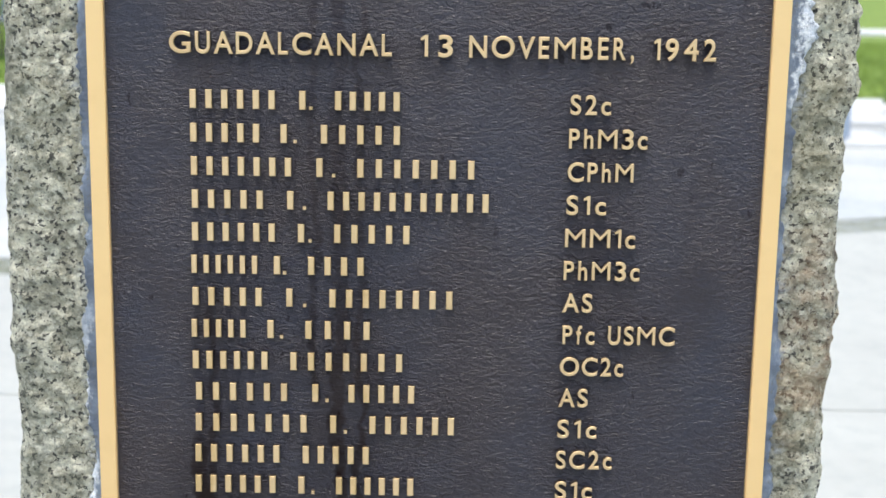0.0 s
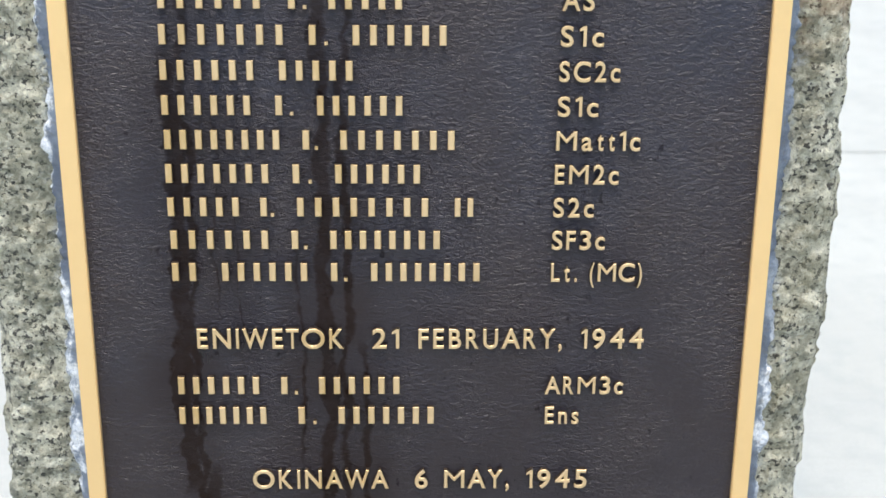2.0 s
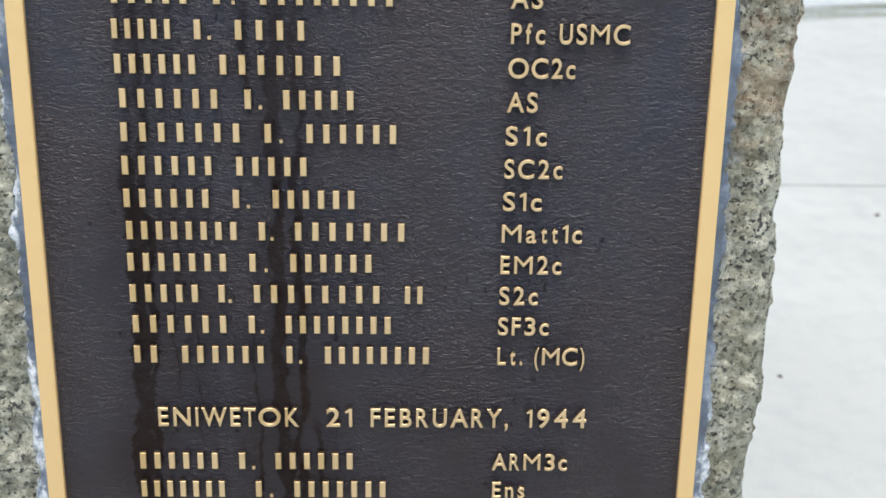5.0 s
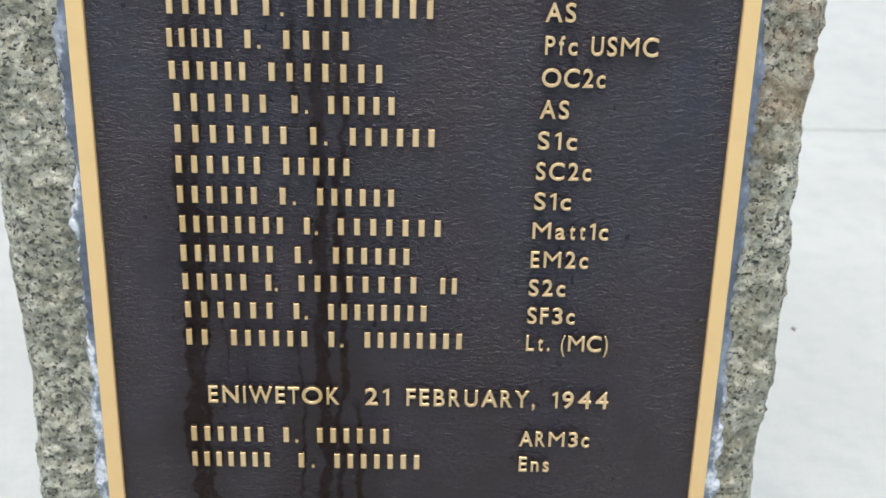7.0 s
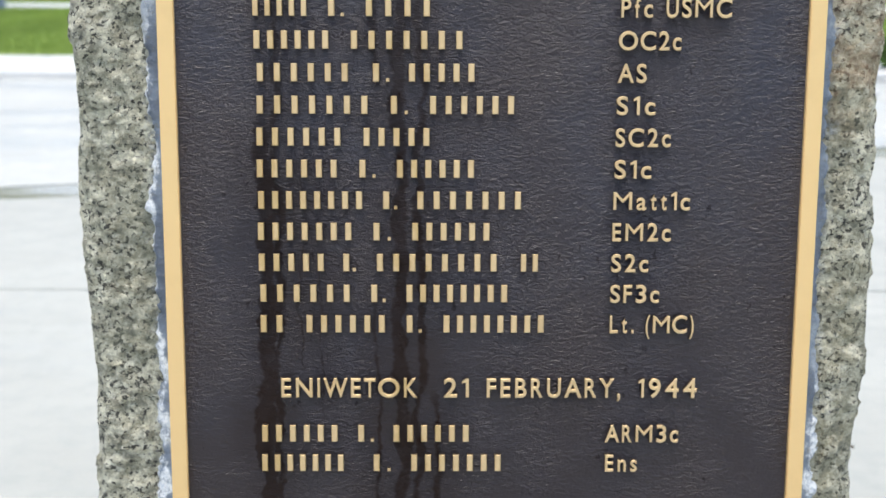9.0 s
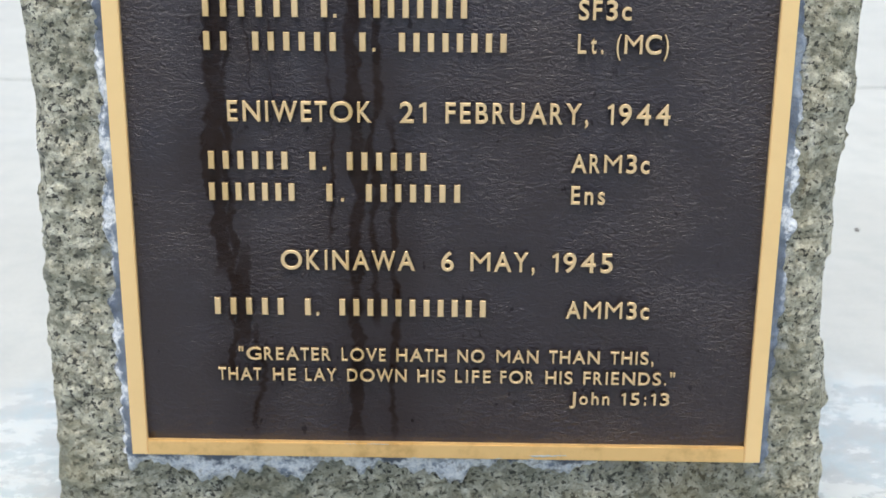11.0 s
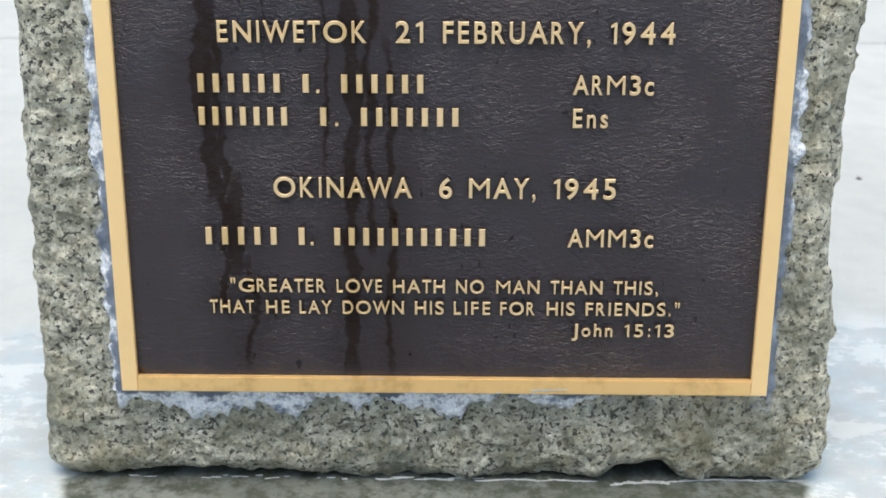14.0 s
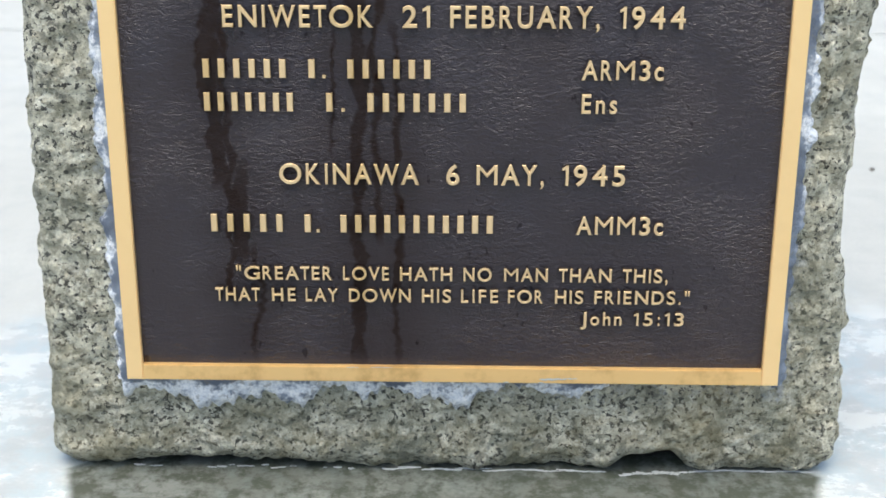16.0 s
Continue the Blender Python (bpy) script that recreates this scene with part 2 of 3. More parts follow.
def sealant_material():
    m = Mat("sealant")
    x, z = m.axis("X"), m.axis("Z")
    crust = m.noise(130.0, 6.0, 0.7)
    cloud = m.noise(22.0, 4.0, 0.6)
    color = m.mix(m.span(cloud, 0.36, 0.66), (0.12, 0.145, 0.19), (0.26, 0.315, 0.39))
    reach = m.math('MAXIMUM', m.math('SUBTRACT', m.math('ABSOLUTE', x), 0.305), m.math('SUBTRACT', 0.105, z))
    rim = m.math('ADD', m.math('ADD', reach, m.math('MULTIPLY', m.math('SUBTRACT', crust, 0.5), 0.022)), m.math('MULTIPLY', m.math('SUBTRACT', cloud, 0.5), 0.06))
    # lime crust: along one flank below, in scraps along the other, thick near the top
    flank = m.math('MULTIPLY', m.span(x, -0.28, -0.30), m.span(z, 0.82, 0.74))
    scraps = m.math('MULTIPLY', m.span(x, 0.28, 0.30), m.math('MAXIMUM', m.span(z, 0.93, 1.02), m.math('MULTIPLY', m.span(z, 0.25, 0.30), m.span(z, 0.47, 0.42))))
    foot = m.math('MULTIPLY', m.span(z, 0.104, 0.098), 0.95)
    where = m.math('ADD', 0.16, m.math('MULTIPLY', m.math('MAXIMUM', m.math('MAXIMUM', flank, scraps), foot), 0.84))
    lime = m.mix(m.span(m.noise(300.0, 4.0, 0.7), 0.36, 0.6), (0.66, 0.71, 0.76), (0.93, 0.95, 0.95))
    white = m.math('MULTIPLY', m.span(rim, 0.0075, 0.0135), where)
    white = m.math('MULTIPLY', white, m.span(m.noise(85.0, 5.0, 0.7, m.scaled(1, 1, 1, (2, 2, 9))), 0.34, 0.52))
    color = m.mix(white, color, lime)
    grit = m.span(m.noise(150.0, 4.0, 0.65, m.scaled(1, 1, 1, (7, 3, 3))), 0.58, 0.64)
    color = m.mix(m.math('MULTIPLY', grit, 0.5), color, (0.20, 0.195, 0.17))
    return m.done(color, 0.5, 0.0, 0.4, m.bump(m.math('ADD', crust, m.noise(320.0, 4.0, 0.7)), 0.6, 0.004))


def concrete_material(name, tone, wetness):
    """wetness 0 to 1: how much of the surface still holds a film of rain."""
    m = Mat(name)
    geo = m.tree.nodes.new("ShaderNodeNewGeometry").outputs["Position"]
    info = m.tree.nodes.new("ShaderNodeObjectInfo").outputs["Random"]
    sand = m.noise(240.0, 4.0, 0.7, geo)
    cloud = m.noise(1.7, 6.0, 0.62, geo)
    broom = m.noise(60.0, 2.0, 0.5, m.scaled(0.06, 1.0, 1.0, source=geo))
    color = m.mix(m.span(cloud, 0.3, 0.72), tuple(c * 0.86 for c in tone), tone)
    color = m.mix(m.math('MULTIPLY', m.math('SUBTRACT', sand, 0.35, True), 0.5), color, tuple(c * 0.55 for c in tone))
    blot = m.noise(14.0, 6.0, 0.68, geo)
    color = m.mix(m.math('MULTIPLY', m.span(blot, 0.42, 0.68), 0.32), color, tuple(c * f for c, f in zip(tone, (0.66, 0.70, 0.72))))
    color = m.mix(m.math('MULTIPLY', info, 0.10), color, tuple(c * 0.8 for c in tone))
    x, y = m.axis("X", geo), m.axis("Y", geo)
    edge = m.noise(5.0, 4.0, 0.6, geo)
    # the pool round the foot of the stone
    dx = m.math('MAXIMUM', m.math('SUBTRACT', m.math('ABSOLUTE', x), 0.40), 0.0)
    dy = m.math('MAXIMUM', m.math('SUBTRACT', m.math('ABSOLUTE', m.math('SUBTRACT', y, 0.05)), 0.16), 0.0)
    far = m.math('SQRT', m.math('ADD', m.math('MULTIPLY', dx, dx), m.math('MULTIPLY', dy, dy)))
    pool = m.span(m.math('ADD', far, m.math('MULTIPLY', m.math('SUBTRACT', edge, 0.5), 0.42)), 0.27, 0.15)
    patches = m.math('MULTIPLY', m.span(m.noise(1.1, 5.0, 0.6, m.scaled(0.6, 1.3, 1.0, (5, 3, 0), geo)), 0.60 - 0.22 * wetness, 0.68 - 0.16 * wetness), wetness)
    wet = m.math('MAXIMUM', pool, patches)
    # wet strip before and under the stone: its reflection and shade put into colour
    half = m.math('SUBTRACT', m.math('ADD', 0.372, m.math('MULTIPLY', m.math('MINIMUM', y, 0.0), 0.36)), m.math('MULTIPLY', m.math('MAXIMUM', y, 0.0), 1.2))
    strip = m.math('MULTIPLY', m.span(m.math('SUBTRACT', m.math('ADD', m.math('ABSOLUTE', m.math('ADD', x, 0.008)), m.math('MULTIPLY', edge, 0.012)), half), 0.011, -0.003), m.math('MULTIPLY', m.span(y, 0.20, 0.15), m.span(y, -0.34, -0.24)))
    # darker oval out of view, added to cut light bounced onto the plaque
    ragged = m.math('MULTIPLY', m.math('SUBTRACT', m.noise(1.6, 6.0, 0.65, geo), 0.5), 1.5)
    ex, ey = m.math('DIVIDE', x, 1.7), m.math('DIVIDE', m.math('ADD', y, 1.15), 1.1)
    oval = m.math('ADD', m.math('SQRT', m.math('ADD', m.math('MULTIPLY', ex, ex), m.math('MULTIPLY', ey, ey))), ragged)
    bounce_cut = m.math('MULTIPLY', m.span(oval, 1.05, 0.75), m.span(m.math('ADD', y, m.math('MULTIPLY', ragged, 0.08)), -0.14, -0.26))
    strip = m.math('MAXIMUM', strip, m.math('MULTIPLY', bounce_cut, 0.55))
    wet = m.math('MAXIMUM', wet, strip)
    # bluish mottle of the pool: the sky's reflection put into the colour
    color = m.mix(m.math('MULTIPLY', pool, m.math('ADD', 0.10, m.math('MULTIPLY', m.span(m.noise(22.0, 6.0, 0.75, geo), 0.42, 0.60), 0.75))), color, tuple(c * f for c, f in zip(tone, (0.86, 0.97, 1.03))))
    color = m.mix(m.math('MULTIPLY', patches, 0.2), color, tuple(c * f for c, f in zip(tone, (0.60, 0.68, 0.74))))
    strip_mottle = m.noise(46.0, 6.0, 0.7, geo)
    strip = m.math('MULTIPLY', strip, m.math('ADD', 0.80, m.math('MULTIPLY', m.span(strip_mottle, 0.38, 0.62), 0.20)))
    # the stone's reflection, painted as a near-black tone
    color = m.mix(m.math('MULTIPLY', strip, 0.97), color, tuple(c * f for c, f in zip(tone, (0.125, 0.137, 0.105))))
    dull = m.math('MULTIPLY', m.span(m.noise(9.0, 7.0, 0.72, m.scaled(1, 1.6, 1, (3, 8, 0), geo)), 0.44, 0.62), m.math('SUBTRACT', 1.0, strip))
    # paler scraps in the pool: brightness of reflected sky put into the colour
    color = m.mix(m.math('MULTIPLY', m.math('MULTIPLY', pool, dull), 0.55), color, tuple(min(1.0, c * 1.35) for c in tone))
    rough = m.math('ADD', m.math('SUBTRACT', 0.72, m.math('MULTIPLY', wet, 0.66)), m.math('MULTIPLY', m.math('MULTIPLY', wet, dull), 0.35))
    h = m.math('MULTIPLY', m.math('ADD', m.math('MULTIPLY', sand, 0.6), broom), m.math('SUBTRACT', 1.0, m.math('MULTIPLY', wet, 0.93)))
    ripple = m.bump(m.noise(26.0, 2.0, 0.5, m.scaled(0.5, 1.4, 1.0, source=geo)), 0.12, 0.004)
    return m.done(color, rough, 0.0, m.math('ADD', 0.45, m.math('MULTIPLY', wet, 0.45)), m.bump(h, 0.35, 0.002, ripple))


def plain_material(name, tone, rough=0.7, spread=0.25, scale=40.0, metal=0.0, depth=0.002):
    m = Mat(name)
    n1, n2 = m.noise(scale, 5.0, 0.6), m.noise(scale * 0.12, 4.0, 0.6)
    color = m.mix(n2, tuple(c * (1 - spread) for c in tone), tuple(min(1, c * (1 + spread)) for c in tone))
    color = m.mix(m.math('MULTIPLY', m.span(n1, 0.45, 0.7), 0.5), color, tuple(c * (1 - 1.4 * spread) for c in tone))
    return m.done(color, rough, metal, 0.4, m.bump(n1, 0.5, depth))


def gutter_material():
    """Wet concrete channel with moss and grit lying in long patches."""
    m = Mat("mossy_gutter")
    geo = m.tree.nodes.new("ShaderNodeNewGeometry").outputs["Position"]
    long = m.noise(1.0, 5.0, 0.62, m.scaled(1.1, 5.0, 1.0, (2.3, 1, 0), geo))
    fine = m.noise(38.0, 5.0, 0.65, geo)
    moss = m.span(m.math('ADD', long, m.math('MULTIPLY', m.math('SUBTRACT', fine, 0.5), 0.25)), 0.40, 0.54)
    color = m.mix(m.span(fine, 0.35, 0.65), (0.13, 0.14, 0.075), (0.24, 0.245, 0.16))
    color = m.mix(moss, (0.46, 0.47, 0.43), color)
    return m.done(color, m.math('ADD', 0.22, m.math('MULTIPLY', moss, 0.35)), 0.0, 0.5, m.bump(fine, 0.5, 0.004))


def leaf_material(name, dark, light):
    m = Mat(name)
    isle = m.tree.nodes.new("ShaderNodeNewGeometry").outputs["Random Per Island"]
    geo = m.tree.nodes.new("ShaderNodeNewGeometry").outputs["Position"]
    color = m.mix(isle, dark, light)
    color = m.mix(m.math('MULTIPLY', m.span(m.noise(1.3, 4.0, 0.6, geo), 0.4, 0.7), 0.6), color, tuple(c * 1.25 for c in light))
    m.put(m.bsdf.inputs["Subsurface Weight"], 0.0)
    return m.done(color, 0.6, 0.0, 0.3)


GRANITE = granite_material()
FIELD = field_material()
BORDER = brass_material("satin_brass", (1.0, 0.70, 0.335), 0.10)
TARNISH = brass_material("tarnished_brass", (0.88, 0.58, 0.24), 0.75)
LETTER = brass_material("letter_brass", (0.84, 0.62, 0.345), 0.4, False)
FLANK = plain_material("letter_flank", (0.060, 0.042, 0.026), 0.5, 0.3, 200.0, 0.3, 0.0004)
SEALANT = sealant_material()
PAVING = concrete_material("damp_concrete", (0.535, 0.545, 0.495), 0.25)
WETROAD = concrete_material("wet_concrete", (0.62, 0.63, 0.585), 0.60)
KERB = concrete_material("pale_kerb", (0.78, 0.78, 0.76), 0.15)
GUTTER = gutter_material()
JOINT = plain_material("joint_grit", (0.16, 0.155, 0.14), 0.9, 0.3, 60.0)
TURF = plain_material("turf", (0.20, 0.29, 0.055), 0.9, 0.3, 14.0, 0.0, 0.02)
BLADE = leaf_material("grass_blade", (0.15, 0.24, 0.04), (0.30, 0.40, 0.09))
SHRUB = leaf_material("shrub_leaf", (0.045, 0.10, 0.022), (0.13, 0.22, 0.05))
POLE = plain_material("weathered_pole", (0.21, 0.26, 0.36), 0.7, 0.25, 30.0)
BARK = plain_material("sapling_bark", (0.11, 0.095, 0.075), 0.85, 0.3, 60.0)
BLUESTONE = plain_material("blue_grey_stone", (0.36, 0.43, 0.52), 0.5, 0.18, 50.0)


# ---- mesh helpers ----
def mesh_of(name, verts, faces, mats, slots=None, smooth=False):
    me = bpy.data.meshes.new(name)
    me.from_pydata(verts, [], faces)
    for mat in mats:
        me.materials.append(mat)
    if slots is not None:
        me.polygons.foreach_set("material_index", slots)
    me.polygons.foreach_set("use_smooth", [smooth] * len(me.polygons))
    me.update()
    return me


def thing(name, me, label, category, kind="", group="", m=None):
    ob = new(name, me)
    if m is not None:
        ob.matrix_world = m
    return tagged(ob, label, category, group, kind)


def part(name, me, parent, label="", m=None):
    ob = new(name, me)
    ob.parent = parent
    if m is not None:
        ob.matrix_basis = m
    return tagged(ob, label)


def box_mesh(name, x0, x1, y0, y1, z0, z1, mat, bevel=0.004):
    bm = bmesh.new()
    bmesh.ops.create_cube(bm, size=1.0)
    for v in bm.verts:
        v.co = Vector((x0 + (v.co.x + 0.5) * (x1 - x0), y0 + (v.co.y + 0.5) * (y1 - y0), z0 + (v.co.z + 0.5) * (z1 - z0)))
    if bevel:
        bmesh.ops.bevel(bm, geom=bm.edges[:], offset=bevel, segments=2, affect='EDGES', profile=0.6)
    me = bpy.data.meshes.new(name)
    bm.to_mesh(me)
    bm.free()
    me.materials.append(mat)
    return me


def fractal(x, y, z, octaves=4):
    return noise.fractal(Vector((x, y, z)), 0.9, 2.1, octaves)


def bend(keys, z):
    return float(np.interp(z, [k[0] for k in keys], [k[1] for k in keys]))


# ---- the standing stone, leaning back ----
LEAN = 3.980
STAND = pose(0, 0, 0, -LEAN)
FACE = -0.020          # the lettered plane, proud of the stone's face
STONE_TOP, STONE_DEEP = 1.34, 0.20
LEFT = [(0.0, -0.381), (0.015, -0.390), (0.15, -0.387), (0.28, -0.383), (0.45, -0.381), (0.52, -0.385), (0.64, -0.391), (0.70, -0.387), (0.80, -0.391), (0.93, -0.392), (1.09, -0.385), (1.30, -0.370), (1.34, -0.345)]
RIGHT = [(0.0, 0.364), (0.016, 0.375), (0.10, 0.372), (0.15, 0.370), (0.20, 0.363), (0.28, 0.360), (0.375, 0.362), (0.45, 0.369), (0.55, 0.371), (0.62, 0.363), (0.73, 0.366), (0.76, 0.369), (0.90, 0.368), (0.99, 0.368), (1.01, 0.374), (1.09, 0.373), (1.30, 0.360), (1.34, 0.335)]


def foot_gap(x):
    """How far the stone's lower edge stands off the paving."""
    g = -0.0034 + 0.0036 * fractal(x * 16, 4.0, 1.0) + 0.0022 * fractal(x * 70, 2.0, 5.0, 3)
    g += 0.0165 * math.exp(-((x - 0.195) / 0.031) ** 6) + 0.0085 * math.exp(-((x + 0.262) / 0.040) ** 2) + 0.004 * math.exp(-((x + 0.18) / 0.05) ** 2)
    return g


def standing_stone():
    nf, ns, nb, nz = 250, 34, 24, 420
    verts, faces = [], []
    ring = 2 * ns + nf + nb
    zs = np.linspace(0.0, STONE_TOP, nz)
    for z in zs:
        xl, xr = bend(LEFT, z), bend(RIGHT, z)
        for k in range(ring):
            if k < nf:
                s = k / nf
                x, y, nx, ny = xl + s * (xr - xl), 0.0, 0.0, -1.0
                rim = min(x - xl, xr - x)
            elif k < nf + ns:
                s = (k - nf) / ns
                x, y, nx, ny, rim = xr, s * STONE_DEEP, 1.0, 0.0, s * STONE_DEEP
            elif k < nf + ns + nb:
                s = (k - nf - ns) / nb
                x, y, nx, ny, rim = xr + s * (xl - xr), STONE_DEEP, 0.0, 1.0, 1.0
            else:
                s = (k - nf - ns - nb) / ns
                x, y, nx, ny, rim = xl, (1 - s) * STONE_DEEP, -1.0, 0.0, (1 - s) * STONE_DEEP
            # rough, spalled arrises: the corners are knocked back unevenly
            chip = 0.010 * max(0.0, 1 - rim / max(0.008, 0.018 + 0.010 * fractal(x * 9, y * 9, z * 14))) ** 2
            lump = 0.0040 * fractal(x * 14, y * 14, z * 14, 5) + 0.0022 * fractal(x * 70, y * 70 + 3, z * 70, 3)
            # spalled scales: shallow ledges with a sharp lower lip
            scale = fractal(x * 21 + 5, y * 21, z * 33 + 2, 3)
            lump += 0.0034 * (max(-0.6, min(0.6, scale * 2.6)) - 0.25 * abs(fractal(x * 45, y * 45 + 1, z * 45, 2)))
            lump += math.exp(-z / 0.035) * (0.0050 * fractal(x * 34, y * 34 + 8, z * 34, 4) - 0.0015)
            under = abs(x) < 0.326 + 0.004 * fractal(z * 60, 1.0, 2.0, 2) and 0.082 < z < 1.24 and k < nf
            if under:
                lump = min(lump, 0.001)
            side = 1.15 if abs(nx) > 0.5 else 1.0
            px, py = x + nx * lump * side, y + ny * lump
            if k < nf:
                py += chip
            elif abs(nx) > 0.5:
                px -= nx * chip * 0.35
                py += chip
            # rounded foot
            foot = max(0.0, 1 - z / 0.02) ** 2 * 0.013
            px -= nx * foot
            py -= ny * foot
            pz = z + foot_gap(x) * math.exp(-z / 0.025)
            verts.append((px, py, pz))
    for j in range(nz - 1):
        for k in range(ring):
            a, b = j * ring + k, j * ring + (k + 1) % ring
            faces.append((a, b, b + ring, a + ring))
    # the underside, drawn up and back into shadow
    low = len(verts)
    for k in range(ring):
        x, y, z = verts[k]
        verts.append((x * 0.93, 0.1 + (y - 0.1) * 0.80, z + 0.05))
    for k in range(ring):
        faces.append(((k + 1) % ring, k, low + k, low + (k + 1) % ring))
    faces.append(tuple(reversed(range(low, low + ring))))
    top = (nz - 1) * ring
    faces.append(tuple(top + k for k in range(ring)))
    return mesh_of("granite_block", verts, faces, [GRANITE], smooth=False)


stone = thing("memorial_stone", standing_stone(), "rough-hewn speckled grey granite block leaning back on wet concrete", "stone", m=STAND)


def sealant_run(along, fixed, lo, hi, seed, wide, bare):
    """A smeared bead of sealant between the plaque's edge and the stone. along: 'x' or 'z'; fixed: the edge; wide(t): its width."""
    n = int((hi - lo) / 0.0025)
    verts, faces = [], []
    sign = 1 if fixed > 0 and along == 'z' else -1
    for i in range(n + 1):
        t = lo + (hi - lo) * i / n
        w = wide(t) * (1.0 + (0.9 if along == 'x' else 0.55) * fractal(t * 26, seed, 0.5, 4)) + (0.0035 if along == 'z' else 0.0065) * fractal(t * 150, seed, 2.0, 3)
        w = max(w, bare)
        for s in range(6):
            f = s / 5
            out = fixed + sign * w * f - sign * 0.004 * (1 - f)
            y = -0.0080 * (1 - f) ** 0.8 - 0.0050 + 0.0012 * fractal(t * 120, f * 6, seed, 3)
            if s == 5:
                y = 0.003
            verts.append((t, y, out) if along == 'x' else (out, y, t))
    for i in range(n):
        for s in range(5):
            a = i * 6 + s
            faces.append((a, a + 1, a + 7, a + 6))
    return mesh_of("sealant_bead", verts, faces, [SEALANT], smooth=True)


part("sealant_bead", sealant_run('z', -0.305, 0.095, 1.225, 1.0, lambda z: 0.0135 + (0.002 if z < 0.75 else 0.0), 0.009), stone, "smeared blue-grey sealant with white crust")
part("sealant_bead", sealant_run('z', 0.305, 0.095, 1.225, 4.0, lambda z: 0.0115 + 0.014 * math.exp(-((z - 1.07) / 0.05) ** 2) + 0.013 * math.exp(-((z - 0.375) / 0.07) ** 2), 0.003), stone, "smeared blue-grey sealant with white crust")
part("sealant_bead", sealant_run('x', 0.100, -0.313, 0.150, 7.0, lambda x: 0.0245 if x < 0.05 else 0.018, 0.004), stone, "ragged white sealant below the plaque")

# ---- the plaque ----
PLATE_X, PLATE_LOW, PLATE_TOP, RIM = 0.305, 0.100, 1.225, 0.0155
FIELD_Y = FACE + 0.0055


def plaque_plate():
    nx, nz = 60, 110
    xs = np.linspace(-PLATE_X + RIM - 0.001, PLATE_X - RIM + 0.001, nx)
    zs = np.linspace(PLATE_LOW + RIM - 0.001, PLATE_TOP - RIM + 0.001, nz)
    verts, faces = [], []
    for z in zs:
        for x in xs:
            verts.append((x, FIELD_Y + 0.0004 * fractal(x * 30, 0, z * 30, 3), z))
    for j in range(nz - 1):
        for i in range(nx - 1):
            a = j * nx + i
            faces.append((a, a + 1, a + nx + 1, a + nx))
    # back and flanks of the plate
    b = len(verts)
    for x, z in ((xs[0], zs[0]), (xs[-1], zs[0]), (xs[-1], zs[-1]), (xs[0], zs[-1])):
        verts.append((x, -0.0015, z))
    edge = [0, nx - 1, nx * nz - 1, nx * (nz - 1)]
    faces += [(b + 3, b + 2, b + 1, b)] + [(edge[i], b + i, b + (i + 1) % 4, edge[(i + 1) % 4]) for i in range(4)]
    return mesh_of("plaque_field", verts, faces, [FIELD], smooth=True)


plaque = thing("bronze_plaque", plaque_plate(), "dark bronze memorial plaque with raised brass lettering and rain streaks", "plaque", m=STAND)


def border_strip(x0, x1, z0, z1, mat):
    """One side of the raised rim: a chamfered bar with a slightly hollow, hand-finished face."""
    bm = bmesh.new()
    bmesh.ops.create_cube(bm, size=1.0)
    for v in bm.verts:
        v.co = Vector((x0 + (v.co.x + 0.5) * (x1 - x0), -0.0008 + (v.co.y - 0.5) * 0.0192, z0 + (v.co.z + 0.5) * (z1 - z0)))
    bmesh.ops.bevel(bm, geom=[e for e in bm.edges if all(v.co.y < -0.01 for v in e.verts)], offset=0.0009, segments=2, affect='EDGES')
    me = bpy.data.meshes.new("border_strip")
    bm.to_mesh(me)
    bm.free()
    me.materials.append(mat)
    return me


for x0, x1, z0, z1 in ((-PLATE_X, -PLATE_X + RIM, PLATE_LOW, PLATE_TOP), (PLATE_X - RIM, PLATE_X, PLATE_LOW, PLATE_TOP),
                       (-PLATE_X + RIM + 0.0002, PLATE_X - RIM - 0.0002, PLATE_LOW, PLATE_LOW + RIM), (-PLATE_X + RIM + 0.0002, PLATE_X - RIM - 0.0002, PLATE_TOP - RIM, PLATE_TOP)):
    part("border_strip", border_strip(x0, x1, z0, z1, TARNISH if z1 < 0.2 else BORDER), plaque, "water-stained brass border strip" if z1 < 0.2 else "satin brass border strip")

# widths of geometric sans letters, in cap heights
WIDTH = dict(zip("ABCDEFGHIJKLMNOPQRSTUVWXYZ", (0.80, 0.52, 0.80, 0.70, 0.45, 0.43, 0.90, 0.66, 0.13, 0.36, 0.62, 0.42, 0.90, 0.76, 0.98, 0.50, 1.0, 0.54, 0.50, 0.52, 0.62, 0.74, 1.10, 0.66, 0.66, 0.6)))
WIDTH.update(dict(zip("0123456789", (0.60, 0.26, 0.54, 0.54, 0.64, 0.54, 0.58, 0.54, 0.54, 0.58))))
WIDTH.update(dict(zip("htnscfao.,():\"", (0.44, 0.28, 0.44, 0.36, 0.46, 0.30, 0.48, 0.52, 0.13, 0.15, 0.24, 0.24, 0.13, 0.30))))
WIDTH = {c: w * 1.07 for c, w in WIDTH.items()}
WIDTH["1"] = 0.29
GLYPHS = {}
SLACK = dict.fromkeys("AVWYT", 0.075) | dict.fromkeys("OCGQDSc", 0.03) | dict.fromkeys("LFPR", 0.02)


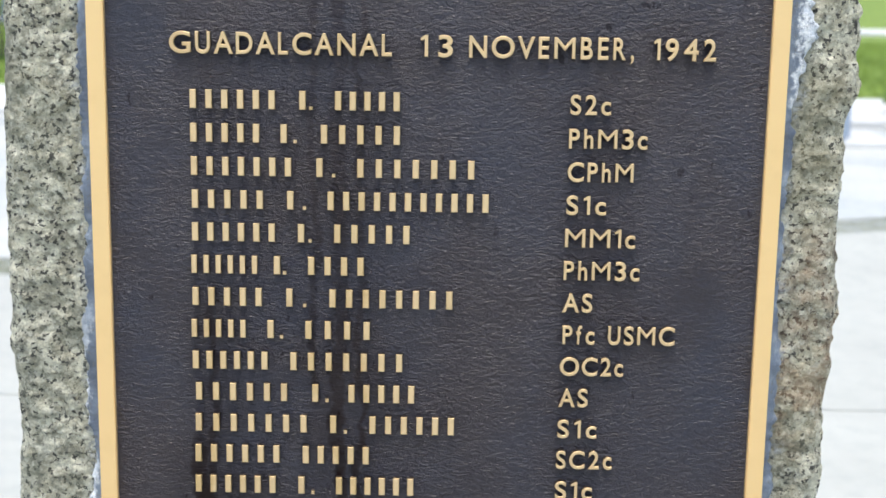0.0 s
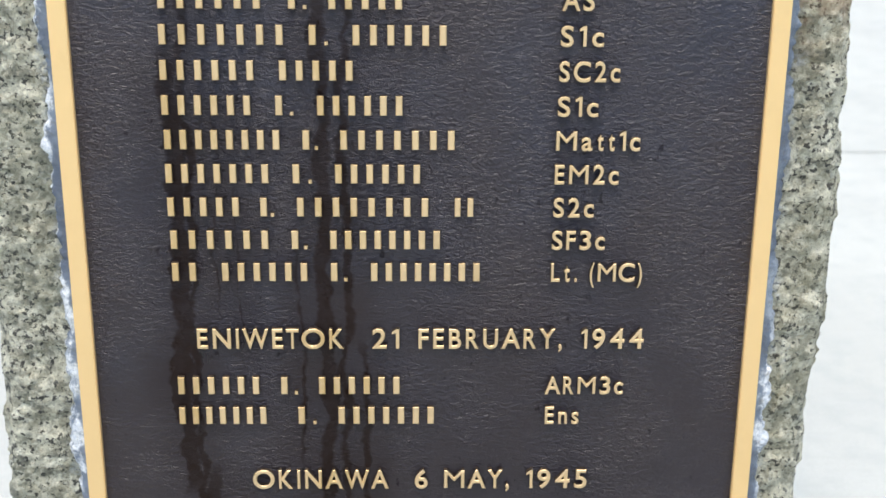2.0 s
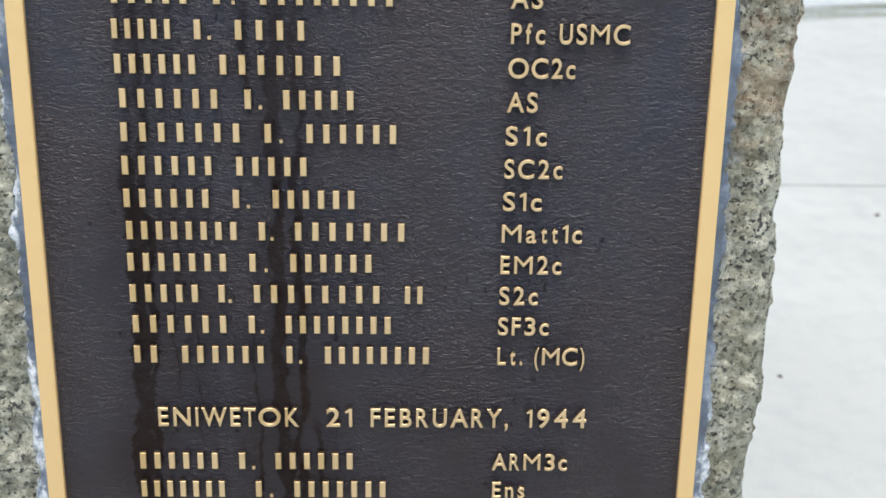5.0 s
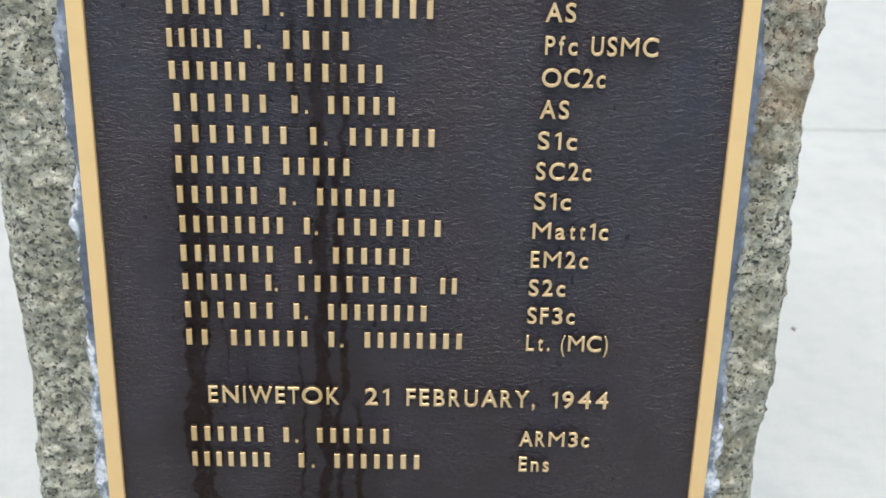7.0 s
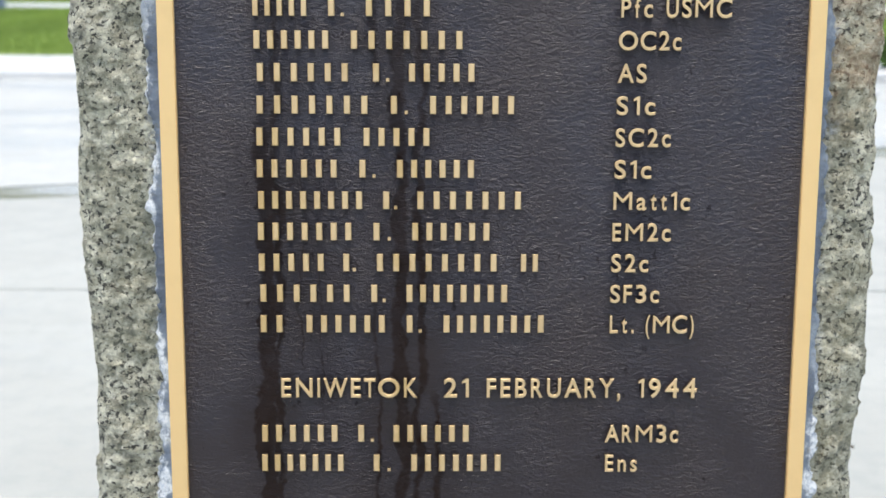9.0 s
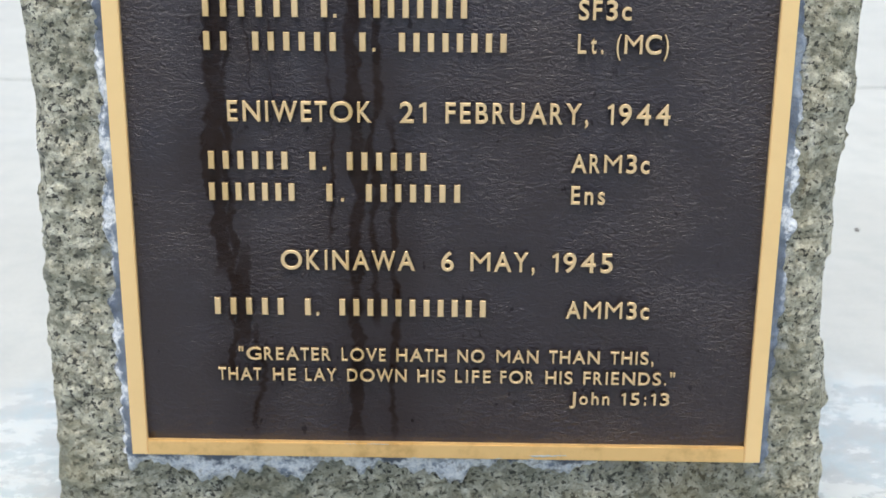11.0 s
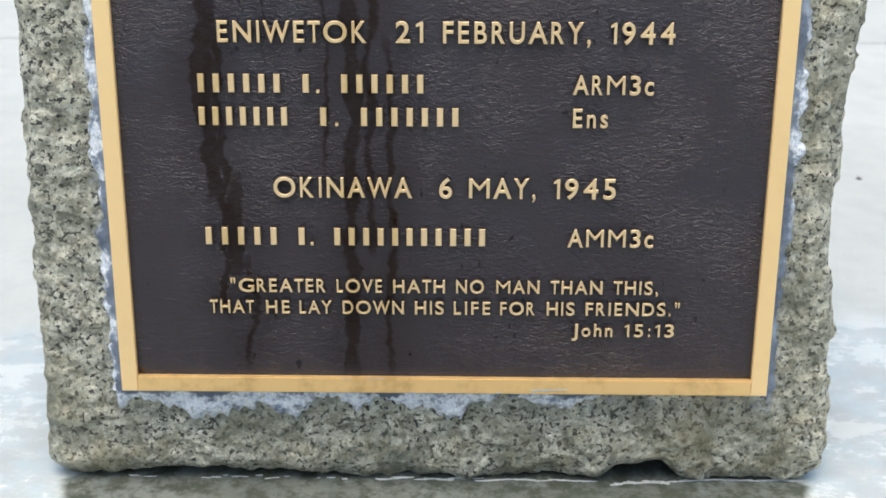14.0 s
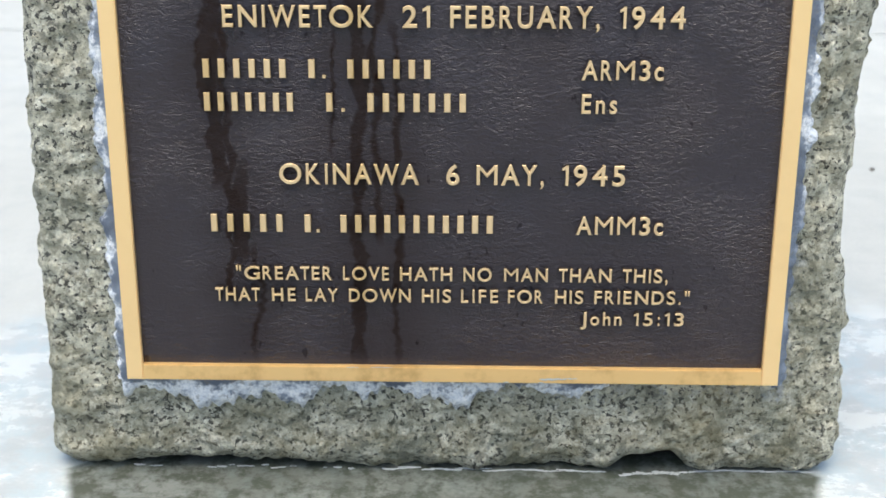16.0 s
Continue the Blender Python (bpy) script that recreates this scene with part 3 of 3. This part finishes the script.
def outline(ch):
    """The outline of a letter from the built-in font: points and faces, with their slots."""
    cu = bpy.data.curves.new("letter", 'FONT')
    cu.body, cu.size, cu.extrude, cu.resolution_u = ch, 1.0, 0.07, 6
    cu.bevel_depth, cu.bevel_resolution, cu.offset = 0.022, 0, (-0.016 if ch == "M" else -0.001)
    ob = bpy.data.objects.new("letter", cu)
    scene.collection.objects.link(ob)
    bpy.context.view_layer.update()
    me = bpy.data.meshes.new_from_object(ob.evaluated_get(bpy.context.evaluated_depsgraph_get()))
    co = [tuple(v.co) for v in me.vertices]
    fs = [(tuple(p.vertices), p.normal.z) for p in me.polygons]
    scene.collection.objects.unlink(ob)
    bpy.data.objects.remove(ob)
    bpy.data.curves.remove(cu)
    bpy.data.meshes.remove(me)
    return co, fs


def figure_one():
    """A one with a slanting flag, as on the plaque."""
    shape = [(0.55, 0.0), (1.0, 0.0), (1.0, 1.0), (0.62, 1.0), (0.0, 0.86), (0.0, 0.74), (0.55, 0.80)]
    n = len(shape)
    co = [(x, y, 0.5) for x, y in shape] + [(x, y, -0.5) for x, y in shape]
    fs = [((0, 1, 2, 3, 6), 1.0), ((6, 3, 4, 5), 1.0)] + [((i, i + n, (i + 1) % n + n, (i + 1) % n), 0.0) for i in range(n)]
    return co, fs


def glyph(ch):
    """A letter's mesh, one wide and one cap high, with a relief of one."""
    if ch not in GLYPHS:
        co, fs = figure_one() if ch == "1" else outline(ch)
        unit = 1.0 if ch == "1" else max(c[1] for c in outline("H")[0])
        lo, hi = min(c[0] for c in co), max(c[0] for c in co)
        top, deep = max(c[2] for c in co), 2 * max(c[2] for c in co)
        verts = [((x - lo) / (hi - lo), (top - z) / deep, y / unit) for x, y, z in co]
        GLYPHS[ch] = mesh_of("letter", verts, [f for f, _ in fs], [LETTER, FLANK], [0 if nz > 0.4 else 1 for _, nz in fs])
    return GLYPHS[ch]


RELIEF = FIELD_Y + 0.001 - FACE


def word(text, x0, x1, z, cap):
    """One word in raised letters that fills x0 to x1 (mm) on the line z (mm)."""
    x0, x1, z = x0 / 1000, x1 / 1000, z / 1000
    widths = [WIDTH[c] * cap for c in text]
    # slanted and round letters sit closer to their neighbours than upright ones
    tuck = [-(SLACK.get(a, 0.0) + SLACK.get(b, 0.0)) * cap for a, b in zip(text, text[1:])] + [0.0]
    gap = ((x1 - x0) - sum(widths) - sum(tuck)) / max(1, len(text) - 1)
    squeeze, wanted = 1.0, min(max(gap, 0.15 * cap), 0.235 * cap)
    if gap != wanted or len(text) == 1:
        gap = wanted if len(text) > 1 else 0.0
        squeeze = ((x1 - x0) - gap * (len(text) - 1) - sum(tuck)) / sum(widths)
        if squeeze > 1.2 and len(text) > 1:
            squeeze = 1.2
            gap = ((x1 - x0) - squeeze * sum(widths) - sum(tuck)) / (len(text) - 1)
    x = x0
    for c, w, t in zip(text, widths, tuck):
        w *= squeeze
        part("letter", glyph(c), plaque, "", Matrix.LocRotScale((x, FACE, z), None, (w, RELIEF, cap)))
        x += w + gap + t


def bar_mesh():
    c, h = 0.10, 0.03
    verts = [(0, 1, 0), (1, 1, 0), (1, 1, 1), (0, 1, 1), (0, 0.15, 0), (1, 0.15, 0), (1, 0.15, 1), (0, 0.15, 1), (c, 0, h), (1 - c, 0, h), (1 - c, 0, 1 - h), (c, 0, 1 - h)]
    faces = [(8, 9, 10, 11)] + [(k, (k + 1) % 4, 4 + (k + 1) % 4, 4 + k) for k in range(4)] + [(4 + k, 4 + (k + 1) % 4, 8 + (k + 1) % 4, 8 + k) for k in range(4)]
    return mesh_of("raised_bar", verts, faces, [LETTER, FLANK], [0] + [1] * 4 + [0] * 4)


BAR = bar_mesh()


def bars(z, *runs, cap=0.0165):
    """Plain raised bars: runs of (from, to, count) in mm on the line z."""
    z /= 1000
    for a, b, count in runs:
        a, b = a / 1000, b / 1000
        pitch = (b - a) / count
        wide = min(pitch * 0.46, 0.0058)
        for i in range(count):
            x = a + (0.36 * pitch if count == 1 else pitch * (i + 0.5))
            part("raised_bar", BAR, plaque, "", Matrix.LocRotScale((x - wide / 2, FACE, z), None, (wide, RELIEF, cap)))
        if count == 1:
            part("raised_dot", BAR, plaque, "", Matrix.LocRotScale((b - 0.0030, FACE, z), None, (0.0030, RELIEF, 0.0030)))


def line_z(n):
    return 1025.5 - 29.48 * n


BIG, CAP, SMALL = 0.0185, 0.0168, 0.0126
for text, a, b in (("GUADALCANAL", -233, -39), ("13", -14, 14), ("NOVEMBER,", 28, 171), ("1942", 188, 242)):
    word(text, a, b, 1044, BIG)
for text, a, b in (("ENIWETOK", -198, -68), ("21", -43, -19), ("FEBRUARY,", -2, 126), ("1944", 143, 199)):
    word(text, a, b, 431.5, BIG)
for text, a, b in (("OKINAWA", -154, -29), ("6", -5, 7), ("MAY,", 22, 82), ("1945", 98, 154)):
    word(text, a, b, 292, BIG)
for n, text, b in ((1, "S2c", 153), (2, "PhM3c", 186), (3, "CPhM", 175), (4, "S1c", 152), (5, "MM1c", 179), (6, "PhM3c", 184), (7, "AS", 143),
                   (9, "OC2c", 173), (10, "AS", 142), (11, "S1c", 151), (12, "SC2c", 166), (13, "S1c", 149), (14, "Matt1c", 186), (15, "EM2c", 169),
                   (16, "S2c", 149), (17, "SF3c", 160)):
    word(text, 117.5 - 0.22 * n, b, line_z(n), CAP)
word("Pfc", 117, 146, line_z(8), CAP)
word("USMC", 158, 218, line_z(8), CAP)
word("Lt.", 114, 137, line_z(18), CAP)
word("(MC)", 148, 194, line_z(18), CAP)
word("ARM3c", 112, 183, 387, CAP)
word("Ens", 113, 144, 357.5, CAP)
word("AMM3c", 112, 190, 246.5, CAP)
bars(line_z(1), (-220, -137, 6), (-122, -108, 1), (-92, -28, 5))
bars(line_z(2), (-220, -151, 5), (-140, -122, 1), (-106, -26, 5))
bars(line_z(3), (-220, -123, 7), (-110, -88, 1), (-74, 40, 7))
bars(line_z(4), (-220, -148, 5), (-136, -114, 1), (-99, 52, 11))
bars(line_z(5), (-220, -138, 6), (-124, -109, 1), (-94, -17, 5))
bars(line_z(6), (-220, -155, 6), (-145, -132, 1), (-117, -58, 4))
bars(line_z(7), (-221, -150, 5), (-138, -114, 1), (-98, 22, 8))
bars(line_z(8), (-221, -166, 5), (-153, -135, 1), (-121, -51, 4))
bars(line_z(9), (-221, -146, 6), (-134, -22, 7))
bars(line_z(10), (-220, -127, 6), (-113, -94, 1), (-80, -12, 5))
bars(line_z(11), (-221, -109, 7), (-97, -77, 1), (-61, 25, 6))
bars(line_z(12), (-221, -135, 6), (-122, -53, 5))
bars(line_z(13), (-221, -139, 6), (-126, -107, 1), (-91, -12, 6))
bars(line_z(14), (-220, -116, 8), (-103, -87, 1), (-73, 33, 7))
bars(line_z(15), (-221, -126, 7), (-114, -93, 1), (-77, 3, 6))
bars(line_z(16), (-221, -152, 5), (-140, -126, 1), (-111, 11, 8), (26, 48, 2))
bars(line_z(17), (-221, -127, 6), (-115, -98, 1), (-82, 20, 8))
bars(line_z(18), (-221, -191, 2), (-177, -95, 6), (-82, -64, 1), (-47, 55, 8))
bars(387, (-221, -141, 6), (-129, -110, 1), (-95, -15, 6))
bars(357.5, (-221, -136, 7), (-115, -94, 1), (-78, 16, 7))
bars(246.5, (-222, -148, 5), (-136, -119, 1), (-104, 41, 11))
for text, a, b in (("\"GREATER", -197, -109), ("LOVE", -99, -57), ("HATH", -47, 1), ("NO", 11, 37), ("MAN", 48, 88), ("THAN", 98, 146), ("THIS,", 156, 197)):
    word(text, a, b, 201, SMALL)
for text, a, b in (("THAT", -217, -176), ("HE", -165, -143), ("LAY", -134, -104), ("DOWN", -94, -37), ("HIS", -27, 0), ("LIFE", 9, 43), ("FOR", 52, 84), ("HIS", 95, 121), ("FRIENDS.\"", 131, 218)):
    word(text, a, b, 180, SMALL)
word("John", 119, 157, 159, SMALL)
word("15:13", 168, 214, 159, SMALL)

# ---- ground ----
def ground_sheet():
    verts, faces = [], []
    xs = [-900, -60, -20, -13.8, -13.5, -8] + [-6 + 0.5 * i for i in range(25)] + [8, 13.5, 13.8, 20, 60, 900]
    ys = [-900, -60, -20, -14.1, -13.8, -8, 0, 4, 7.76] + [7.86 + 0.5 * i for i in range(16)] + [20, 60, 900]
    for y in ys:
        for x in xs:
            z = 0.028 + 0.02 * fractal(x * 0.5, y * 0.5, 0.0, 3) if y > 7.8 and abs(x) < 8 and y < 17 else (-0.10 if y < 7.8 and y > -14.0 and abs(x) < 13.7 else 0.0)
            if y == 7.86:
                z = 0.03
            verts.append((x, y, z))
    for j in range(len(ys) - 1):
        for i in range(len(xs) - 1):
            a = j * len(xs) + i
            faces.append((a, a + 1, a + len(xs) + 1, a + len(xs)))
    return mesh_of("ground", verts, faces, [TURF], smooth=True)


ground = thing("ground", ground_sheet(), "mown green lawn reaching to the distance", "lawn", "structure")
bed = thing("pavement", box_mesh("pavement", -13.6, 13.6, -13.9, 7.80, -0.09, -0.020, JOINT, 0), "damp pale concrete paving with narrow joints", "pavement", "structure")


def skewed_slab(x0, x1, y00, y01, y10, y11, z, mat, gap=0.002):
    """A slab from x0 to x1 whose near edge runs y00 to y01 and whose far edge runs y10 to y11."""
    bm = bmesh.new()
    low = [bm.verts.new(c) for c in ((x0 + gap, y00 + gap, -0.08), (x1 - gap, y01 + gap, -0.08), (x1 - gap, y11 - gap, -0.08), (x0 + gap, y10 - gap, -0.08))]
    top = [bm.verts.new((v.co.x, v.co.y, z)) for v in low]
    bm.faces.new(top)
    bm.faces.new(low[::-1])
    for i in range(4):
        bm.faces.new((low[i], low[(i + 1) % 4], top[(i + 1) % 4], top[i]))
    bmesh.ops.bevel(bm, geom=[e for e in bm.edges if all(v.co.z > z - 0.001 for v in e.verts)], offset=0.003, segments=2, affect='EDGES')
    me = bpy.data.meshes.new("paving_slab")
    bm.to_mesh(me)
    bm.free()
    me.materials.append(mat)
    return me


PAVED = -0.006         # the paving's level at the stone's foot


def gut(x):
    return 3.47 + 0.27 * max(-4.4, min(x, 9.0))


cols = [-13.5, -10.8, -8.1, -5.4, -2.7, 2.7, 5.4, 8.1, 10.8, 13.5]
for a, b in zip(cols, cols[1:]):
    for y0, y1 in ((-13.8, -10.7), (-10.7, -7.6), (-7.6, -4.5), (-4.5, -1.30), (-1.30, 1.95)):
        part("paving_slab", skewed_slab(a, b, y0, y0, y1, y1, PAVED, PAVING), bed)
    part("paving_slab", skewed_slab(a, b, 1.95, 1.95, gut(a), gut(b), PAVED, PAVING), bed)
    part("road_slab", skewed_slab(a, b, gut(a) + 0.26, gut(b) + 0.26, 6.72, 6.72, PAVED - 0.004, WETROAD), bed, "wet concrete roadway slab")
    part("gutter", skewed_slab(a, b, gut(a) + 0.004, gut(b) + 0.004, gut(a) + 0.256, gut(b) + 0.256, PAVED - 0.009, GUTTER, 0.002), bed, "mossy gritty drainage gutter")
    part("kerb_stone", skewed_slab(a, b, 6.72, 6.72, 7.84, 7.84, PAVED + 0.038, KERB), bed, "pale concrete kerb slab along the lawn")
thing("garden_path", box_mesh("garden_path", -30, 30, 13.4, 14.0, -0.05, 0.062, KERB, 0.01), "narrow pale concrete path across the lawn", "path", "structure")


def grass():
    rnd = random.Random(5)
    verts, faces = [], []
    for x0, x1, y0, y1, count in ((-5.6, -2.4, 7.87, 13.3, 42000), (-7.0, -4.0, 14.1, 17.0, 12000), (2.3, 4.6, 7.87, 12.5, 24000)):
        for _ in range(count):
            x, y = rnd.uniform(x0, x1), rnd.uniform(y0, y1)
            h, turn, w = rnd.uniform(0.025, 0.055), rnd.uniform(0, 6.28), rnd.uniform(0.002, 0.004)
            dx, dy = math.cos(turn), math.sin(turn)
            lx, ly = rnd.uniform(-0.025, 0.025), rnd.uniform(-0.025, 0.025)
            n, z = len(verts), 0.024 + 0.02 * fractal(x * 0.5, y * 0.5, 0.0, 3)
            verts += [(x - dx * w, y - dy * w, z), (x + dx * w, y + dy * w, z), (x + lx, y + ly, z + h)]
            faces.append((n, n + 1, n + 2))
    return mesh_of("grass", verts, faces, [BLADE])


thing("grass", grass(), "short bright green mown grass", "grass", "stuff")


def tapered(points, mat, name, sides=10):
    """A round stem through points of (x, y, z, radius)."""
    verts, faces = [], []
    for x, y, z, r in points:
        for k in range(sides):
            a = 2 * math.pi * k / sides
            verts.append((x + r * math.cos(a), y + r * math.sin(a), z))
    for j in range(len(points) - 1):
        for k in range(sides):
            a, b = j * sides + k, j * sides + (k + 1) % sides
            faces.append((a, b, b + sides, a + sides))
    faces.append(tuple(range((len(points) - 1) * sides, len(points) * sides)))
    return mesh_of(name, verts, faces, [mat], smooth=True)


thing("utility_pole", tapered([(-4.9, 13.2, 0.0, 0.15), (-4.9, 13.2, 0.3, 0.125), (-4.9, 13.2, 6.0, 0.11)], POLE, "utility_pole", 14), "blue-grey round pole standing in the lawn", "pole")


def leaves(cx, cy, cz, rx, ry, rz, count, size, seed, mat, name):
    rnd = random.Random(seed)
    verts, faces = [], []
    for _ in range(count):
        d = Vector((rnd.gauss(0, 1), rnd.gauss(0, 1), rnd.gauss(0, 1))).normalized() * rnd.uniform(0.55, 1.0)
        k = 1 + 0.35 * fractal(d.x * 2.2, d.y * 2.2, d.z * 2.2 + seed, 3)
        c = Vector((cx + d.x * rx * k, cy + d.y * ry * k, max(cz + d.z * rz * k, 0.03)))
        u = Vector((rnd.gauss(0, 1), rnd.gauss(0, 1), rnd.gauss(0, 1))).normalized()
        v = u.cross(Vector((rnd.gauss(0, 1), rnd.gauss(0, 1), rnd.gauss(0, 1)))).normalized()
        s = size * rnd.uniform(0.6, 1.3)
        n = len(verts)
        verts += [tuple(c - u * s), tuple(c + v * s * 0.45), tuple(c + u * s), tuple(c - v * s * 0.45)]
        faces.append((n, n + 1, n + 2, n + 3))
    return mesh_of(name, verts, faces, [mat])


sapling = thing("sapling", tapered([(-3.72, 9.40, 0.0, 0.016), (-3.715, 9.40, 0.4, 0.010), (-3.69, 9.41, 1.1, 0.008), (-3.70, 9.43, 2.2, 0.005)], BARK, "trunk", 8), "thin dark sapling stem growing in the lawn", "sapling")
part("crown", leaves(-3.70, 9.43, 2.4, 0.5, 0.5, 0.55, 900, 0.04, 3, SHRUB, "crown"), sapling)
part("tuft", leaves(-3.72, 9.40, 0.06, 0.16, 0.08, 0.04, 160, 0.025, 4, SHRUB, "tuft"), sapling, "dark grass tuft at the foot")
shrub = thing("low_shrub", tapered([(2.95, 7.15, 0.02, 0.02), (2.95, 7.15, 0.14, 0.012)], BARK, "stem", 8), "low bright green shrub by the pale kerb", "shrub")
part("crown", leaves(2.96, 7.15, 0.14, 0.22, 0.16, 0.11, 1500, 0.022, 8, SHRUB, "crown"), shrub)


def marker():
    """A tapered upright stone, rounded at its arrises, a little uneven."""
    bm = bmesh.new()
    bmesh.ops.create_cube(bm, size=1.0)
    for v in bm.verts:
        top = v.co.z > 0
        v.co = Vector((v.co.x * (0.54 if top else 0.66), v.co.y * (0.26 if top else 0.34), 1.15 if top else -0.02))
    bmesh.ops.bevel(bm, geom=bm.edges[:], offset=0.035, segments=3, affect='EDGES')
    bmesh.ops.subdivide_edges(bm, edges=bm.edges[:], cuts=3, use_grid_fill=True)
    for v in bm.verts:
        v.co += Vector((2, 1, 0)) * 0.014 * fractal(v.co.x * 4, v.co.y * 4, v.co.z * 4, 3)
    me = bpy.data.meshes.new("marker_stone")
    bm.to_mesh(me)
    bm.free()
    me.materials.append(BLUESTONE)
    return me


thing("marker_stone", marker(), "tapered smooth blue-grey marker stone on a low plinth", "stone", m=pose(1.885, 6.20, 0.018, 0, 0, 3))
thing("plinth", box_mesh("plinth", 1.42, 2.44, 5.98, 6.46, -0.012, 0.020, KERB, 0.006), "low pale concrete plinth slab under the marker stone", "plinth")


def chip(seed):
    """A thin sliver of lime scum or stone, ragged along both rims."""
    rnd = random.Random(seed)
    n = 14
    top = [(k / n * 2 - 1, rnd.uniform(0.1, 1.0) * (1 - (k / n * 2 - 1) ** 4)) for k in range(n + 1)]
    low = [(x, -rnd.uniform(0.1, 1.0) * (1 - x ** 4)) for x, _ in top]
    verts = [(x, y, 0.0) for x, y in top] + [(x, y, 0.0) for x, y in low] + [(x, (y + w) * 0.5, rnd.uniform(0.5, 1.0)) for (x, y), (_, w) in zip(top, low)]
    faces = [(m * (n + 1) + k, m * (n + 1) + k + 1, 2 * (n + 1) + k + 1, 2 * (n + 1) + k) for m in (0, 1) for k in range(n)]
    return mesh_of("stone_flake", verts, faces, [FLAKE])


FLAKE = plain_material("pale_flake", (0.56, 0.58, 0.54), 0.3, 0.4, 150.0)
FLAKES = [chip(k) for k in range(7)]
rnd = random.Random(12)
# (from, to, count, half length) along the foot: sparse scraps, then a nearly unbroken line, then a clump by the hollow
for lo, hi, count, half in ((-0.315, -0.285, 2, 0.008), (-0.24, -0.15, 9, 0.005), (-0.13, -0.09, 3, 0.004), (-0.07, 0.02, 7, 0.013), (0.02, 0.15, 9, 0.012), (0.165, 0.225, 7, 0.010), (0.225, 0.355, 10, 0.013)):
    for k in range(count):
        x = lo + (hi - lo) * (k + rnd.uniform(0.2, 0.8)) / count
        y = 0.0085 + rnd.uniform(-0.0035, 0.003) - (0.010 * rnd.random() if 0.16 < x < 0.225 else 0.0)
        flake = new("stone_flake", FLAKES[rnd.randrange(7)])
        flake.matrix_world = Matrix.LocRotScale((x, y, PAVED), Euler((0, 0, rnd.uniform(-0.12, 0.12))), (half * rnd.uniform(0.5, 1.1), rnd.uniform(0.0007, 0.0024) * (2.0 if 0.18 < x < 0.22 else 1.0), rnd.uniform(0.0006, 0.0016)))
        tagged(flake, "small pale wet sliver lying at the stone's foot", "flake", "flakes at the stone's foot")


# lime smeared on the plaque's lower rim
for k, (x, z, half, tall) in enumerate(((0.095, 0.1045, 0.013, 0.0016), (0.112, 0.1052, 0.007, 0.0011), (-0.065, 0.1148, 0.011, 0.0006), (-0.092, 0.1146, 0.006, 0.0005), (0.052, 0.1012, 0.003, 0.0009), (0.085, 0.1010, 0.003, 0.0008), (-0.03, 0.1010, 0.0028, 0.0007))):
    part("lime_smear", FLAKES[k % 7], plaque, "white lime smear" if k == 0 else "", Matrix.LocRotScale((x, FACE - 0.0002, z), Euler((math.pi / 2, 0, 0)), (half, tall, 0.0004)))


def crumb(seed, size):
    bm = bmesh.new()
    bmesh.ops.create_icosphere(bm, subdivisions=2, radius=size)
    for v in bm.verts:
        v.co = v.co * (1 + 0.5 * fractal(v.co.x / size + seed, v.co.y / size, v.co.z / size, 2))
        v.co.z *= 0.55
    me = bpy.data.meshes.new("pebble")
    bm.to_mesh(me)
    bm.free()
    me.materials.append(BARK)
    return me


for k, (x, y, size) in enumerate(((0.68, 0.94, 0.0045), (1.12, 1.74, 0.006))):
    thing("pebble", crumb(k, size), "tiny dark pebble on pale wet concrete", "pebble", group="pebbles on the paving", m=pose(x, y, PAVED + size * 0.3))
